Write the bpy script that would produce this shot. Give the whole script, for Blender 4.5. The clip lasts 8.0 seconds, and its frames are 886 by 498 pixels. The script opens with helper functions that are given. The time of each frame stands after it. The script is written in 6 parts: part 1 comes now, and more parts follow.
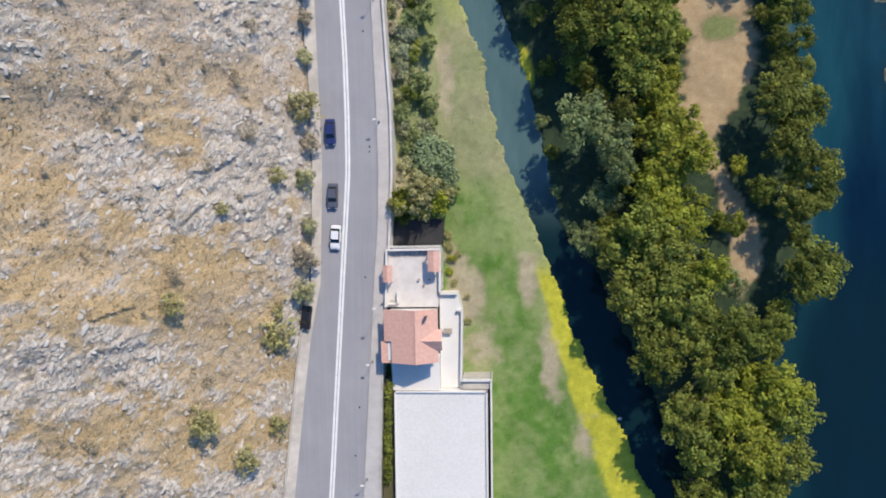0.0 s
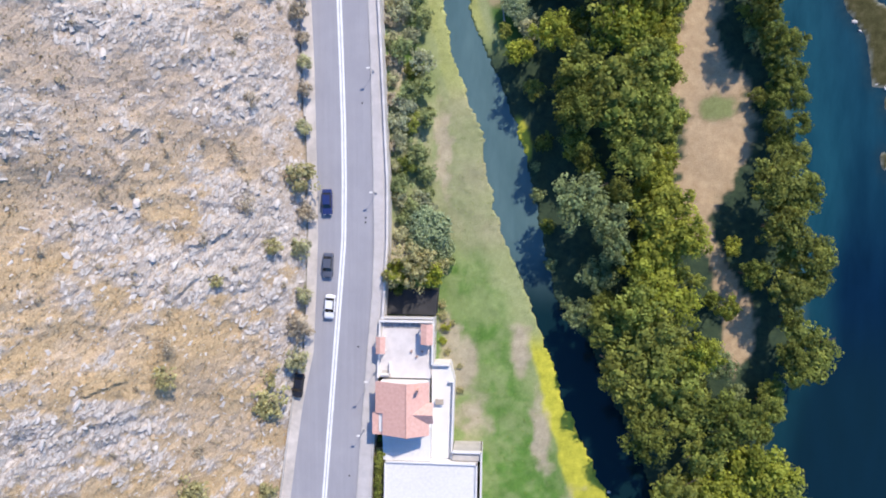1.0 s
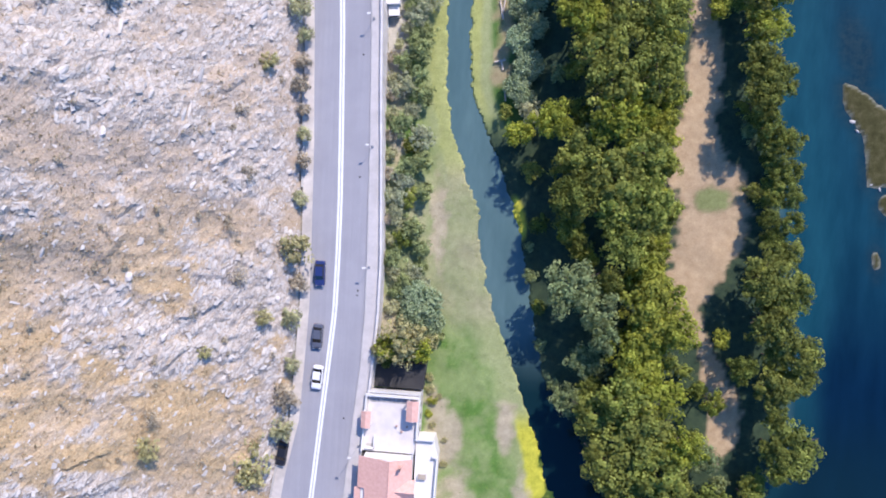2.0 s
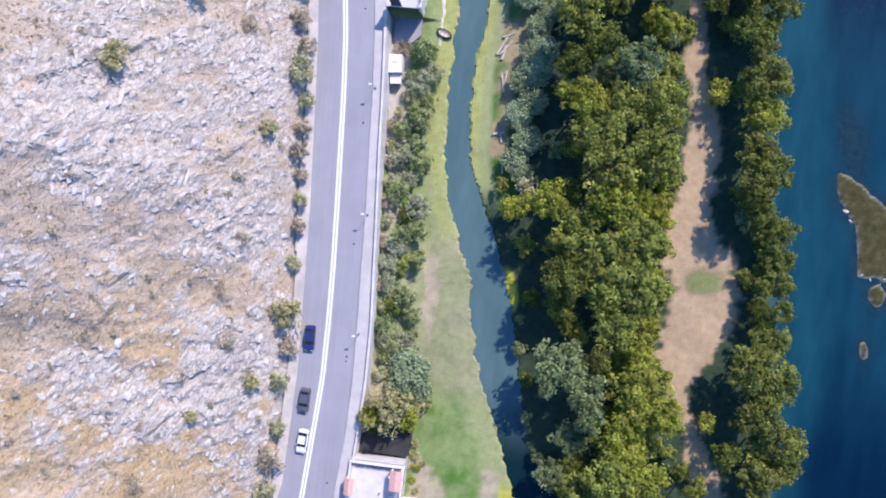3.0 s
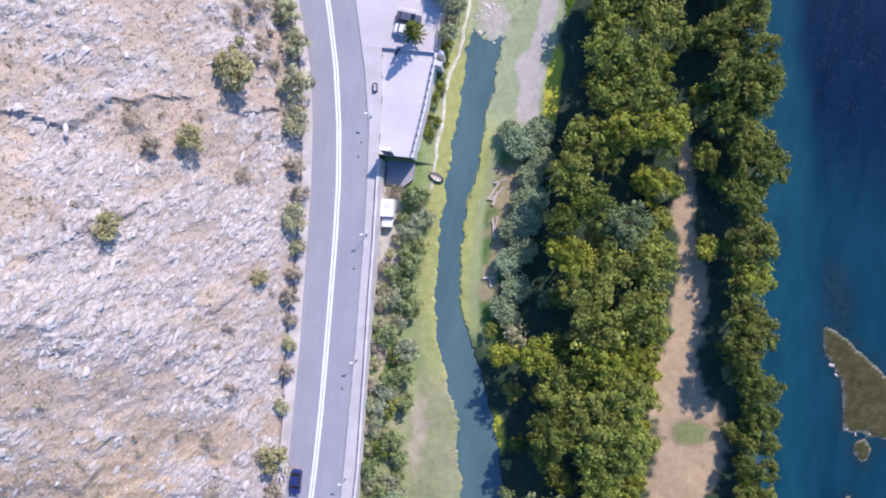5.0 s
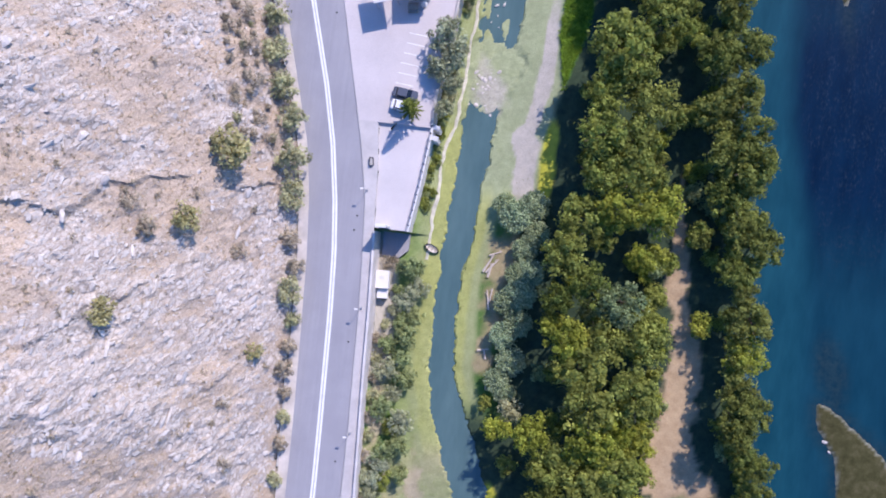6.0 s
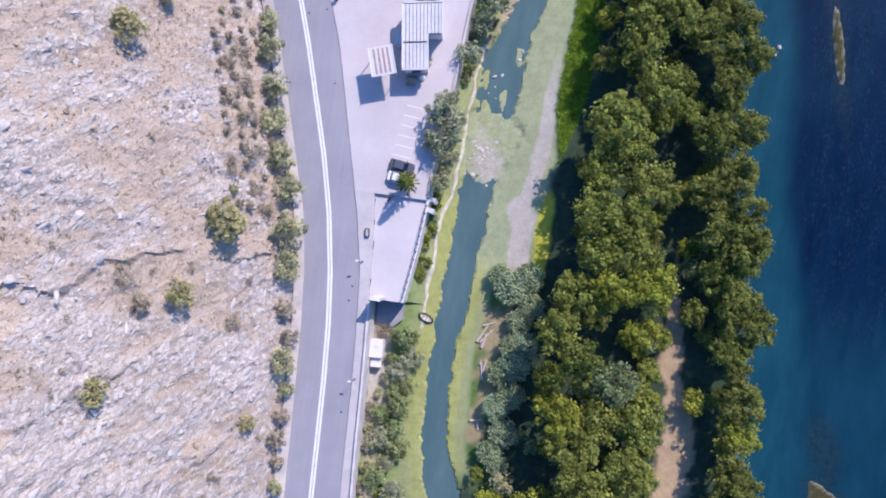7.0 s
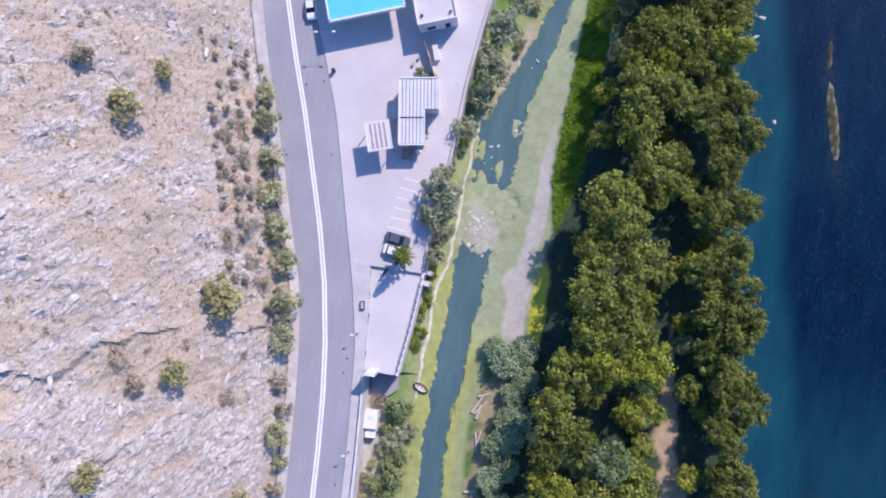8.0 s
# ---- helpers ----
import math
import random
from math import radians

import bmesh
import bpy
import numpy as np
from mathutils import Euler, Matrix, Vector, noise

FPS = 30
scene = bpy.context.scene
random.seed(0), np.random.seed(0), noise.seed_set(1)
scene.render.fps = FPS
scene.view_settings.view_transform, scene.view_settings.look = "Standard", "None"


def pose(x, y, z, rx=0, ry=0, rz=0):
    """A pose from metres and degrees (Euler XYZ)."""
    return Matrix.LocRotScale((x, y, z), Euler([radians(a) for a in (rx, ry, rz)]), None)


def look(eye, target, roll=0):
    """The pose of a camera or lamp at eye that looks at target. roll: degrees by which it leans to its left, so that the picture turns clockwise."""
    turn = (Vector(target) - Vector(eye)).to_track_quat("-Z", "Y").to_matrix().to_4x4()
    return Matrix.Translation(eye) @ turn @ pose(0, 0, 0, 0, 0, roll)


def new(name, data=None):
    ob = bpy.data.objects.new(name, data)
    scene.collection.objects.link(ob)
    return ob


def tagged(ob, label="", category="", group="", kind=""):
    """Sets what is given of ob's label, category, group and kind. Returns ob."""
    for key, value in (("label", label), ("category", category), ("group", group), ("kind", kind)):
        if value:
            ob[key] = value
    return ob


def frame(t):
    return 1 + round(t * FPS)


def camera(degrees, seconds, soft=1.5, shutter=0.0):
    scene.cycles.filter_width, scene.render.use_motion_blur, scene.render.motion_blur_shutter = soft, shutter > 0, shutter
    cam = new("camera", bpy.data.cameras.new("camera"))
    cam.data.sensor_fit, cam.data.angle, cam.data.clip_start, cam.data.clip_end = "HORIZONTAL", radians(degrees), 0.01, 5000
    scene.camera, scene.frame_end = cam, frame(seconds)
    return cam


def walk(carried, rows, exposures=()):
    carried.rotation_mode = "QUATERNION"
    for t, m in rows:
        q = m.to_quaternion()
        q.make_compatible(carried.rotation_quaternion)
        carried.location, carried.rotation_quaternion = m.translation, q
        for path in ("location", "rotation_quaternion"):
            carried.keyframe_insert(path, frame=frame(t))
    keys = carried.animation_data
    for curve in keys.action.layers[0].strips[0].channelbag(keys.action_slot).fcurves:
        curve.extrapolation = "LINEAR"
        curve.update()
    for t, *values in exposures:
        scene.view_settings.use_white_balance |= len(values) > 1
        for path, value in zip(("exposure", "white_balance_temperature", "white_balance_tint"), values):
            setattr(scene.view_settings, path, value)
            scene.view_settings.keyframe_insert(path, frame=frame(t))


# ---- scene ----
cam = camera(66.0, 8.0, soft=1.9)
# seconds, x, y, height, then the turns of pose(): the drone looks straight down and glides along the road
ROWS = [
    (0.0, 0.002, 0.002, 120.725, -3.285, 4.613, -1.12),
    (0.5, 0.565, 5.864, 120.567, -3.088, 4.685, -0.076),
    (1.0, 1.089, 11.616, 120.386, -2.872, 4.732, 0.316),
    (1.5, 1.52, 17.794, 120.253, -2.534, 4.734, 1.577),
    (3.0, 1.923, 35.04, 120.068, -1.618, 4.641, 5.797),
    (3.5, 1.797, 40.461, 120.138, -1.285, 4.594, 6.278),
    (4.0, 1.512, 46.236, 120.364, -0.826, 4.529, 6.506),
    (4.5, 1.237, 51.597, 120.262, -0.444, 4.478, 6.675),
    (6.0, 0.461, 68.023, 120.757, 0.679, 4.419, 7.347),
    (6.5, 0.174, 73.561, 120.96, 1.05, 4.395, 7.819),
    (7.0, -0.271, 79.0, 121.134, 1.342, 4.324, 8.171),
    (7.5, -0.848, 84.603, 121.355, 1.629, 4.227, 8.352),
    (8.0, -1.448, 90.24, 121.587, 1.914, 4.133, 8.555),
]
EXPOSURES = [(0.0, -0.18, 7400, 9), (0.6, -0.02, 7050, 12), (1.2, 0.16, 6720, 16), (3.0, 0.22, 6320, 22), (8.0, 0.01, 6280, 25)]
walk(cam, [(t, pose(x, y, z, rx, ry, rz)) for t, x, y, z, rx, ry, rz in ROWS], EXPOSURES)

# ---------------------------------------------------------------- light
SUN_TO = Vector((0.48, 0.88, 0.0)).normalized() * math.cos(radians(42)) + Vector((0, 0, math.sin(radians(42))))
world = bpy.data.worlds.new("sky")
scene.world = world
world.use_nodes = True
sky = world.node_tree.nodes.new("ShaderNodeTexSky")
sky.sky_type = "NISHITA"
sky.sun_disc = False
sky.sun_elevation = radians(42)
sky.sun_rotation = math.atan2(0.48, 0.88)
back = world.node_tree.nodes["Background"]
back.inputs["Strength"].default_value = 0.23
sky.ozone_density = 9.0
deepen = world.node_tree.nodes.new("ShaderNodeHueSaturation")
deepen.inputs["Saturation"].default_value = 1.2
world.node_tree.links.new(sky.outputs[0], deepen.inputs["Color"])
world.node_tree.links.new(deepen.outputs[0], back.inputs["Color"])
sun = new("sun", bpy.data.lights.new("sun", "SUN"))
sun.data.energy, sun.data.angle, sun.data.color = 4.75, radians(0.6), (1.0, 0.925, 0.82)
sun.matrix_world = look((0, 0, 200), tuple(Vector((0, 0, 200)) - SUN_TO))


# ---------------------------------------------------------------- materials
def nodes_of(name, rough=0.9, spec=0.3):
    m = bpy.data.materials.new(name)
    m.use_nodes = True
    t = m.node_tree
    b = t.nodes["Principled BSDF"]
    b.inputs["Roughness"].default_value = rough
    b.inputs["Specular IOR Level"].default_value = spec
    return m, t, b


def node(t, kind, **props):
    n = t.nodes.new(kind)
    for key, value in props.items():
        n.inputs[key].default_value = value
    return n


def coords(t, scale=(1, 1, 1), rz=0.0, obj=True):
    c = t.nodes.new("ShaderNodeTexCoord")
    mp = t.nodes.new("ShaderNodeMapping")
    mp.inputs["Scale"].default_value = scale
    mp.inputs["Rotation"].default_value = (0, 0, radians(rz))
    t.links.new(c.outputs["Object"], mp.inputs["Vector"])
    return mp.outputs[0]


def noise_tex(t, vec, scale, detail=4.0, rough=0.6):
    n = node(t, "ShaderNodeTexNoise", Scale=scale, Detail=detail, Roughness=rough)
    t.links.new(vec, n.inputs["Vector"])
    return n.outputs["Fac"]


def ramp(t, fac, stops):
    r = t.nodes.new("ShaderNodeValToRGB")
    while len(r.color_ramp.elements) < len(stops):
        r.color_ramp.elements.new(0.5)
    for e, (pos, col) in zip(r.color_ramp.elements, stops):
        e.position = pos
        e.color = (*col, 1) if len(col) == 3 else col
    t.links.new(fac, r.inputs["Fac"])
    return r.outputs["Color"]


def mix(t, fac, a, b, how="MIX"):
    n = t.nodes.new("ShaderNodeMix")
    n.data_type, n.blend_type = "RGBA", how
    for slot, v in ((0, fac), (6, a), (7, b)):
        if isinstance(v, (int, float)):
            n.inputs[slot].default_value = v
        elif isinstance(v, tuple):
            n.inputs[slot].default_value = (*v, 1)
        else:
            t.links.new(v, n.inputs[slot])
    return n.outputs[2]


def math_node(t, op, a, b=0.0):
    n = t.nodes.new("ShaderNodeMath")
    n.operation = op
    for slot, v in ((0, a), (1, b)):
        if isinstance(v, (int, float)):
            n.inputs[slot].default_value = v
        else:
            t.links.new(v, n.inputs[slot])
    return n.outputs[0]


def bump(t, b, height, strength, distance):
    n = node(t, "ShaderNodeBump", Strength=strength, Distance=distance)
    t.links.new(height, n.inputs["Height"])
    t.links.new(n.outputs[0], b.inputs["Normal"])


def attr(t, name):
    n = t.nodes.new("ShaderNodeAttribute")
    n.attribute_name = name
    return n.outputs["Fac"]


def plain(name, col, rough=0.8, vary=0.2, scale=1.5, spec=0.3, metal=0.0, bumps=0.15):
    """A painted, cast or metal surface with stains at two sizes and a fine grain."""
    m, t, b = nodes_of(name, rough, spec)
    v = coords(t)
    big, fine = noise_tex(t, v, scale * 0.25, 5), noise_tex(t, v, scale * 9, 3)
    lo, hi = tuple(c * (1 - vary) for c in col), tuple(min(1, c * (1 + vary * 0.6)) for c in col)
    c1 = ramp(t, big, [(0.3, lo), (0.7, hi)])
    c2 = ramp(t, fine, [(0.3, (0.86, 0.86, 0.86)), (0.7, (1, 1, 1))])
    t.links.new(mix(t, 1.0, c1, c2, "MULTIPLY"), b.inputs["Base Color"])
    b.inputs["Metallic"].default_value = metal
    bump(t, b, fine, bumps, 0.02)
    return m


def leaf(name, dark, light, tan=(0.3, 0.26, 0.08)):
    """Foliage: every leaf its own shade, every plant its own hue, light through the leaf."""
    m, t, b = nodes_of(name, 0.75, 0.1)
    g = t.nodes.new("ShaderNodeNewGeometry")
    o = t.nodes.new("ShaderNodeObjectInfo")
    c = ramp(t, g.outputs["Random Per Island"], [(0.0, dark), (0.55, tuple((a + d) / 2 for a, d in zip(dark, light))), (1.0, light)])
    c = mix(t, math_node(t, "MULTIPLY", o.outputs["Random"], 0.28), c, tan)
    v = coords(t)
    patch = ramp(t, noise_tex(t, v, 0.5, 3), [(0.35, (0.72, 0.75, 0.7)), (0.65, (1.15, 1.12, 1.0))])
    c = mix(t, 1.0, c, patch, "MULTIPLY")
    clump = math_node(t, "ADD", attr(t, "clump"), 1.0)
    c = mix(t, 1.0, c, clump, "MULTIPLY")
    t.links.new(c, b.inputs["Base Color"])
    tr = t.nodes.new("ShaderNodeBsdfTranslucent")
    t.links.new(c, tr.inputs["Color"])
    mx = t.nodes.new("ShaderNodeMixShader")
    mx.inputs[0].default_value = 0.42
    t.links.new(b.outputs[0], mx.inputs[1])
    t.links.new(tr.outputs[0], mx.inputs[2])
    t.links.new(mx.outputs[0], t.nodes["Material Output"].inputs["Surface"])
    return m


def ground_material():
    m, t, b = nodes_of("ground_cover", 0.95, 0.15)
    v = coords(t)
    n_big, n_mid, n_fine = noise_tex(t, v, 0.12, 5), noise_tex(t, v, 0.8, 5, 0.65), noise_tex(t, v, 4.0, 4, 0.7)
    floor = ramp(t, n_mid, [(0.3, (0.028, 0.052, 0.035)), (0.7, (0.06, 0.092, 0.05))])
    # limestone slope: pale stone broken by joints, straw between
    along = t.nodes.new("ShaderNodeMapping")
    along.inputs["Scale"].default_value = (0.55, 1.35, 1.0)
    t.links.new(coords(t, (1, 1, 1), -66), along.inputs["Vector"])
    warp = t.nodes.new("ShaderNodeVectorMath")
    warp.operation = "MULTIPLY_ADD"
    shake = node(t, "ShaderNodeTexNoise", Scale=0.9, Detail=3.0)
    t.links.new(along.outputs[0], shake.inputs["Vector"])
    t.links.new(shake.outputs["Color"], warp.inputs[0])
    warp.inputs[1].default_value = (1.5, 1.5, 0.0)
    t.links.new(along.outputs[0], warp.inputs[2])
    strata = noise_tex(t, along.outputs[0], 1.7, 8, 0.8)
    slab = node(t, "ShaderNodeTexVoronoi", Scale=1.15)
    t.links.new(warp.outputs[0], slab.inputs["Vector"])
    joint = node(t, "ShaderNodeTexVoronoi", Scale=1.15)
    joint.feature = "DISTANCE_TO_EDGE"
    t.links.new(warp.outputs[0], joint.inputs["Vector"])
    stone = ramp(t, strata, [(0.26, (0.36, 0.32, 0.28)), (0.42, (0.48, 0.43, 0.38)), (0.6, (0.55, 0.5, 0.45)), (0.78, (0.66, 0.61, 0.56))])
    tone = t.nodes.new("ShaderNodeSeparateColor")
    t.links.new(slab.outputs["Color"], tone.inputs[0])
    stone = mix(t, 1.0, stone, ramp(t, tone.outputs[0], [(0.0, (0.8, 0.79, 0.79)), (1.0, (1.12, 1.12, 1.12))]), "MULTIPLY")
    # earth and dead grass in the open joints between the slabs
    open_joint = math_node(t, "SUBTRACT", math_node(t, "MULTIPLY", n_mid, 0.26), joint.outputs["Distance"])
    stone = mix(t, ramp(t, open_joint, [(0.03, (0, 0, 0)), (0.085, (0.7, 0.7, 0.7))]), stone, (0.34, 0.285, 0.235))
    dun = ramp(t, n_fine, [(0.2, (0.36, 0.285, 0.22)), (0.5, (0.45, 0.37, 0.295)), (0.8, (0.56, 0.475, 0.39))])
    gold = ramp(t, n_fine, [(0.2, (0.36, 0.25, 0.135)), (0.5, (0.47, 0.345, 0.2)), (0.8, (0.57, 0.45, 0.29))])
    straw = mix(t, attr(t, "gold"), dun, gold)
    share = math_node(t, "ADD", attr(t, "straw"), math_node(t, "MULTIPLY", math_node(t, "SUBTRACT", n_mid, 0.5), 1.1))
    share = ramp(t, share, [(0.3, (0, 0, 0)), (0.7, (1, 1, 1))])
    hill = mix(t, share, stone, straw)
    green = ramp(t, n_mid, [(0.2, (0.078, 0.18, 0.035)), (0.55, (0.108, 0.23, 0.045)), (0.8, (0.155, 0.265, 0.06))])
    pale_green = ramp(t, n_mid, [(0.2, (0.29, 0.33, 0.14)), (0.8, (0.4, 0.43, 0.22))])
    yellow = ramp(t, n_mid, [(0.25, (0.36, 0.37, 0.045)), (0.75, (0.62, 0.59, 0.075))])
    sand = ramp(t, n_mid, [(0.25, (0.38, 0.27, 0.16)), (0.75, (0.53, 0.405, 0.255))])
    gravel = ramp(t, n_mid, [(0.25, (0.32, 0.375, 0.2)), (0.75, (0.44, 0.485, 0.29))])
    bed = ramp(t, n_mid, [(0.3, (0.02, 0.05, 0.05)), (0.7, (0.05, 0.09, 0.08))])
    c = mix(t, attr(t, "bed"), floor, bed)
    silt = ramp(t, n_mid, [(0.25, (0.43, 0.4, 0.34)), (0.75, (0.57, 0.53, 0.46))])
    mud = ramp(t, n_mid, [(0.3, (0.042, 0.042, 0.014)), (0.5, (0.07, 0.066, 0.025)), (0.75, (0.115, 0.1, 0.05))])
    for key, col in (("green", green), ("palegreen", pale_green), ("gravel", gravel), ("yellow", yellow), ("sand", sand), ("silt", silt), ("isle", mud), ("hill", hill)):
        c = mix(t, attr(t, key), c, col)
    grain = ramp(t, n_fine, [(0.3, (0.78, 0.78, 0.78)), (0.7, (1.08, 1.08, 1.08))])
    c = mix(t, 0.8, c, grain, "MULTIPLY")
    wide = ramp(t, n_big, [(0.3, (0.86, 0.86, 0.86)), (0.7, (1.06, 1.05, 1.03))])
    c = mix(t, 1.0, c, wide, "MULTIPLY")
    t.links.new(c, b.inputs["Base Color"])
    bump(t, b, math_node(t, "ADD", n_fine, math_node(t, "MULTIPLY", math_node(t, "ADD", strata, math_node(t, "MULTIPLY", math_node(t, "MINIMUM", joint.outputs["Distance"], 0.12), 5.0)), math_node(t, "MULTIPLY", attr(t, "hill"), 0.8))), 0.65, 0.12)
    return m


def water_material():
    m, t, b = nodes_of("water", 0.06, 0.25)
    v = coords(t)
    flow = noise_tex(t, coords(t, (1.0, 0.25, 1.0)), 0.35, 5)
    deep = ramp(t, flow, [(0.3, (0.0004, 0.008, 0.024)), (0.7, (0.001, 0.014, 0.038))])
    mid = ramp(t, flow, [(0.3, (0.004, 0.042, 0.062)), (0.7, (0.009, 0.066, 0.09))])
    shoal = ramp(t, flow, [(0.3, (0.085, 0.15, 0.15)), (0.7, (0.12, 0.195, 0.19))])
    c = mix(t, attr(t, "mid"), shoal, mid)
    c = mix(t, attr(t, "deep"), c, deep)
    # tree shade on the canal and edge darkening on the river, painted in
    c = mix(t, attr(t, "painted_shade"), c, (0.004, 0.02, 0.024))
    c = mix(t, attr(t, "silted"), c, ramp(t, noise_tex(t, v, 0.9, 5, 0.7), [(0.35, (0.004, 0.016, 0.026)), (0.7, (0.03, 0.045, 0.04))]))
    # weed beds just under the surface, combed along the current
    bed, speck = noise_tex(t, coords(t, (1.0, 0.3, 1.0)), 0.5, 6, 0.75), noise_tex(t, coords(t, (1.0, 0.45, 1.0)), 2.6, 5, 0.8)
    weed = math_node(t, "MULTIPLY", attr(t, "weed"), math_node(t, "MULTIPLY", ramp(t, bed, [(0.42, (0, 0, 0)), (0.6, (1, 1, 1))]), ramp(t, speck, [(0.5, (0, 0, 0)), (0.66, (1, 1, 1))])))
    c = mix(t, weed, c, (0.022, 0.036, 0.052))
    t.links.new(c, b.inputs["Base Color"])
    bump(t, b, noise_tex(t, coords(t, (1.0, 0.5, 1.0)), 1.6, 3), 0.12, 0.05)
    return m


def asphalt_material():
    m, t, b = nodes_of("asphalt", 0.85, 0.3)
    long = noise_tex(t, coords(t, (1.2, 0.03, 1)), 1.4, 3)
    v = coords(t)
    big, fine = noise_tex(t, v, 0.15, 5), noise_tex(t, v, 14, 3)
    c = ramp(t, big, [(0.3, (0.295, 0.292, 0.312)), (0.7, (0.35, 0.345, 0.362))])
    c = mix(t, 1.0, c, ramp(t, long, [(0.35, (0.95, 0.95, 0.955)), (0.65, (1.02, 1.02, 1.02))]), "MULTIPLY")
    c = mix(t, 1.0, c, ramp(t, fine, [(0.3, (0.85, 0.85, 0.85)), (0.7, (1.05, 1.05, 1.05))]), "MULTIPLY")
    t.links.new(c, b.inputs["Base Color"])
    bump(t, b, fine, 0.2, 0.01)
    return m


def tile_material(name, dark, light):
    """Clay roof tiles: rows of half-round channels."""
    m, t, b = nodes_of(name, 0.8, 0.3)
    w = node(t, "ShaderNodeTexWave", Scale=1.6, Distortion=0.6)
    t.links.new(coords(t), w.inputs["Vector"])
    n = noise_tex(t, coords(t), 2.0, 5)
    c = ramp(t, n, [(0.3, dark), (0.7, light)])
    c = mix(t, 0.25, c, ramp(t, w.outputs["Fac"], [(0.0, (0.7, 0.7, 0.7)), (0.4, (1, 1, 1))]), "MULTIPLY")
    t.links.new(c, b.inputs["Base Color"])
    bump(t, b, w.outputs["Fac"], 0.25, 0.03)
    return m


def rock_material():
    m, t, b = nodes_of("limestone", 0.9, 0.25)
    g = t.nodes.new("ShaderNodeNewGeometry")
    o = t.nodes.new("ShaderNodeObjectInfo")
    n = noise_tex(t, coords(t), 3.0, 5)
    c = ramp(t, n, [(0.3, (0.46, 0.42, 0.375)), (0.6, (0.585, 0.54, 0.49)), (0.8, (0.67, 0.625, 0.58))])
    shade = math_node(t, "ADD", math_node(t, "MULTIPLY", g.outputs["Random Per Island"], 0.3), 0.72)
    shade = math_node(t, "ADD", shade, math_node(t, "MULTIPLY", o.outputs["Random"], 0.1))
    c = mix(t, 1.0, c, shade, "MULTIPLY")
    t.links.new(c, b.inputs["Base Color"])
    bump(t, b, n, 0.5, 0.05)
    return m


M_GROUND, M_WATER, M_ASPHALT, M_ROCK = ground_material(), water_material(), asphalt_material(), rock_material()
M_PAINT = plain("road_paint", (0.82, 0.82, 0.8), 0.6, 0.12, 3)
M_CONCRETE = plain("pavement_concrete", (0.53, 0.5, 0.48), 0.9, 0.15)
M_LOT = plain("lot_concrete", (0.58, 0.535, 0.52), 0.9, 0.1, 0.6)
M_WHITE = plain("white_render", (0.74, 0.72, 0.69), 0.75, 0.07, 0.8, bumps=0.03)
M_WALL = plain("cement_wall", (0.5, 0.47, 0.43), 0.9, 0.25)
M_TERRACE = plain("terrace_tiles", (0.66, 0.62, 0.59), 0.7, 0.12, 2.5)
M_CLAY = tile_material("clay_tiles", (0.6, 0.345, 0.28), (0.7, 0.435, 0.36))
M_DARK = plain("dark_metal", (0.03, 0.03, 0.035), 0.5, 0.2, 3, 0.5)
M_GLASS = plain("car_glass", (0.012, 0.014, 0.018), 0.08, 0.1, 1, 0.6)
M_STEEL = plain("galvanised_steel", (0.5, 0.5, 0.5), 0.45, 0.15, 3, 0.5, 0.7)
M_TYRE = plain("rubber", (0.02, 0.02, 0.02), 0.9)
M_NAVY = plain("navy_car_paint", (0.025, 0.04, 0.14), 0.25, 0.1, 1, 0.6)
M_GREYCAR = plain("grey_car_paint", (0.1, 0.11, 0.14), 0.25, 0.1, 1, 0.6)
M_WHITECAR = plain("white_car_paint", (0.8, 0.8, 0.8), 0.3, 0.05, 1, 0.5)
M_BLACKCAR = plain("black_car_paint", (0.02, 0.02, 0.024), 0.25, 0.1, 1, 0.6)
M_BARK = plain("bark", (0.16, 0.12, 0.09), 0.95, 0.35, 4, 0.2, 0, 0.6)
M_WOOD = plain("weathered_wood", (0.42, 0.36, 0.29), 0.9, 0.3, 3)
M_CYAN = plain("turquoise_sheet", (0.11, 0.58, 0.78), 0.45, 0.08, 0.5)
M_RUST = plain("rusty_red_sheet", (0.46, 0.31, 0.26), 0.8, 0.35, 4)
M_SLAT = plain("grey_white_sheet", (0.66, 0.65, 0.64), 0.6, 0.12, 1)
M_RED = plain("dark_red_plastic", (0.18, 0.02, 0.025), 0.5)
LEAVES = {
    "d": leaf("leaves_dark", (0.08, 0.12, 0.028), (0.3, 0.35, 0.085)),
    "m": leaf("leaves_green", (0.145, 0.2, 0.042), (0.46, 0.505, 0.13)),
    "g": leaf("leaves_grey_green", (0.155, 0.22, 0.105), (0.44, 0.52, 0.26)),
    "y": leaf("leaves_yellow_green", (0.2, 0.245, 0.028), (0.51, 0.54, 0.1)),
    "b": leaf("twigs_brown", (0.42, 0.355, 0.28), (0.62, 0.55, 0.455), (0.52, 0.45, 0.36)),
    "o": leaf("leaves_olive", (0.36, 0.345, 0.165), (0.59, 0.55, 0.31), (0.5, 0.44, 0.27)),
}
LEAVES["k"] = leaf("leaves_khaki_green", (0.33, 0.345, 0.2), (0.58, 0.575, 0.36), (0.5, 0.455, 0.31))
LEAVES["v"] = leaf("leaves_olive_green", (0.1, 0.14, 0.028), (0.36, 0.4, 0.11))
LEAVES["s"] = leaf("leaves_silver_green", (0.31, 0.36, 0.25), (0.57, 0.605, 0.44))
M_CANE = leaf("cane_leaves", (0.22, 0.32, 0.2), (0.54, 0.65, 0.44))
M_STRAW = leaf("straw", (0.42, 0.34, 0.24), (0.6, 0.51, 0.38), (0.48, 0.41, 0.3))
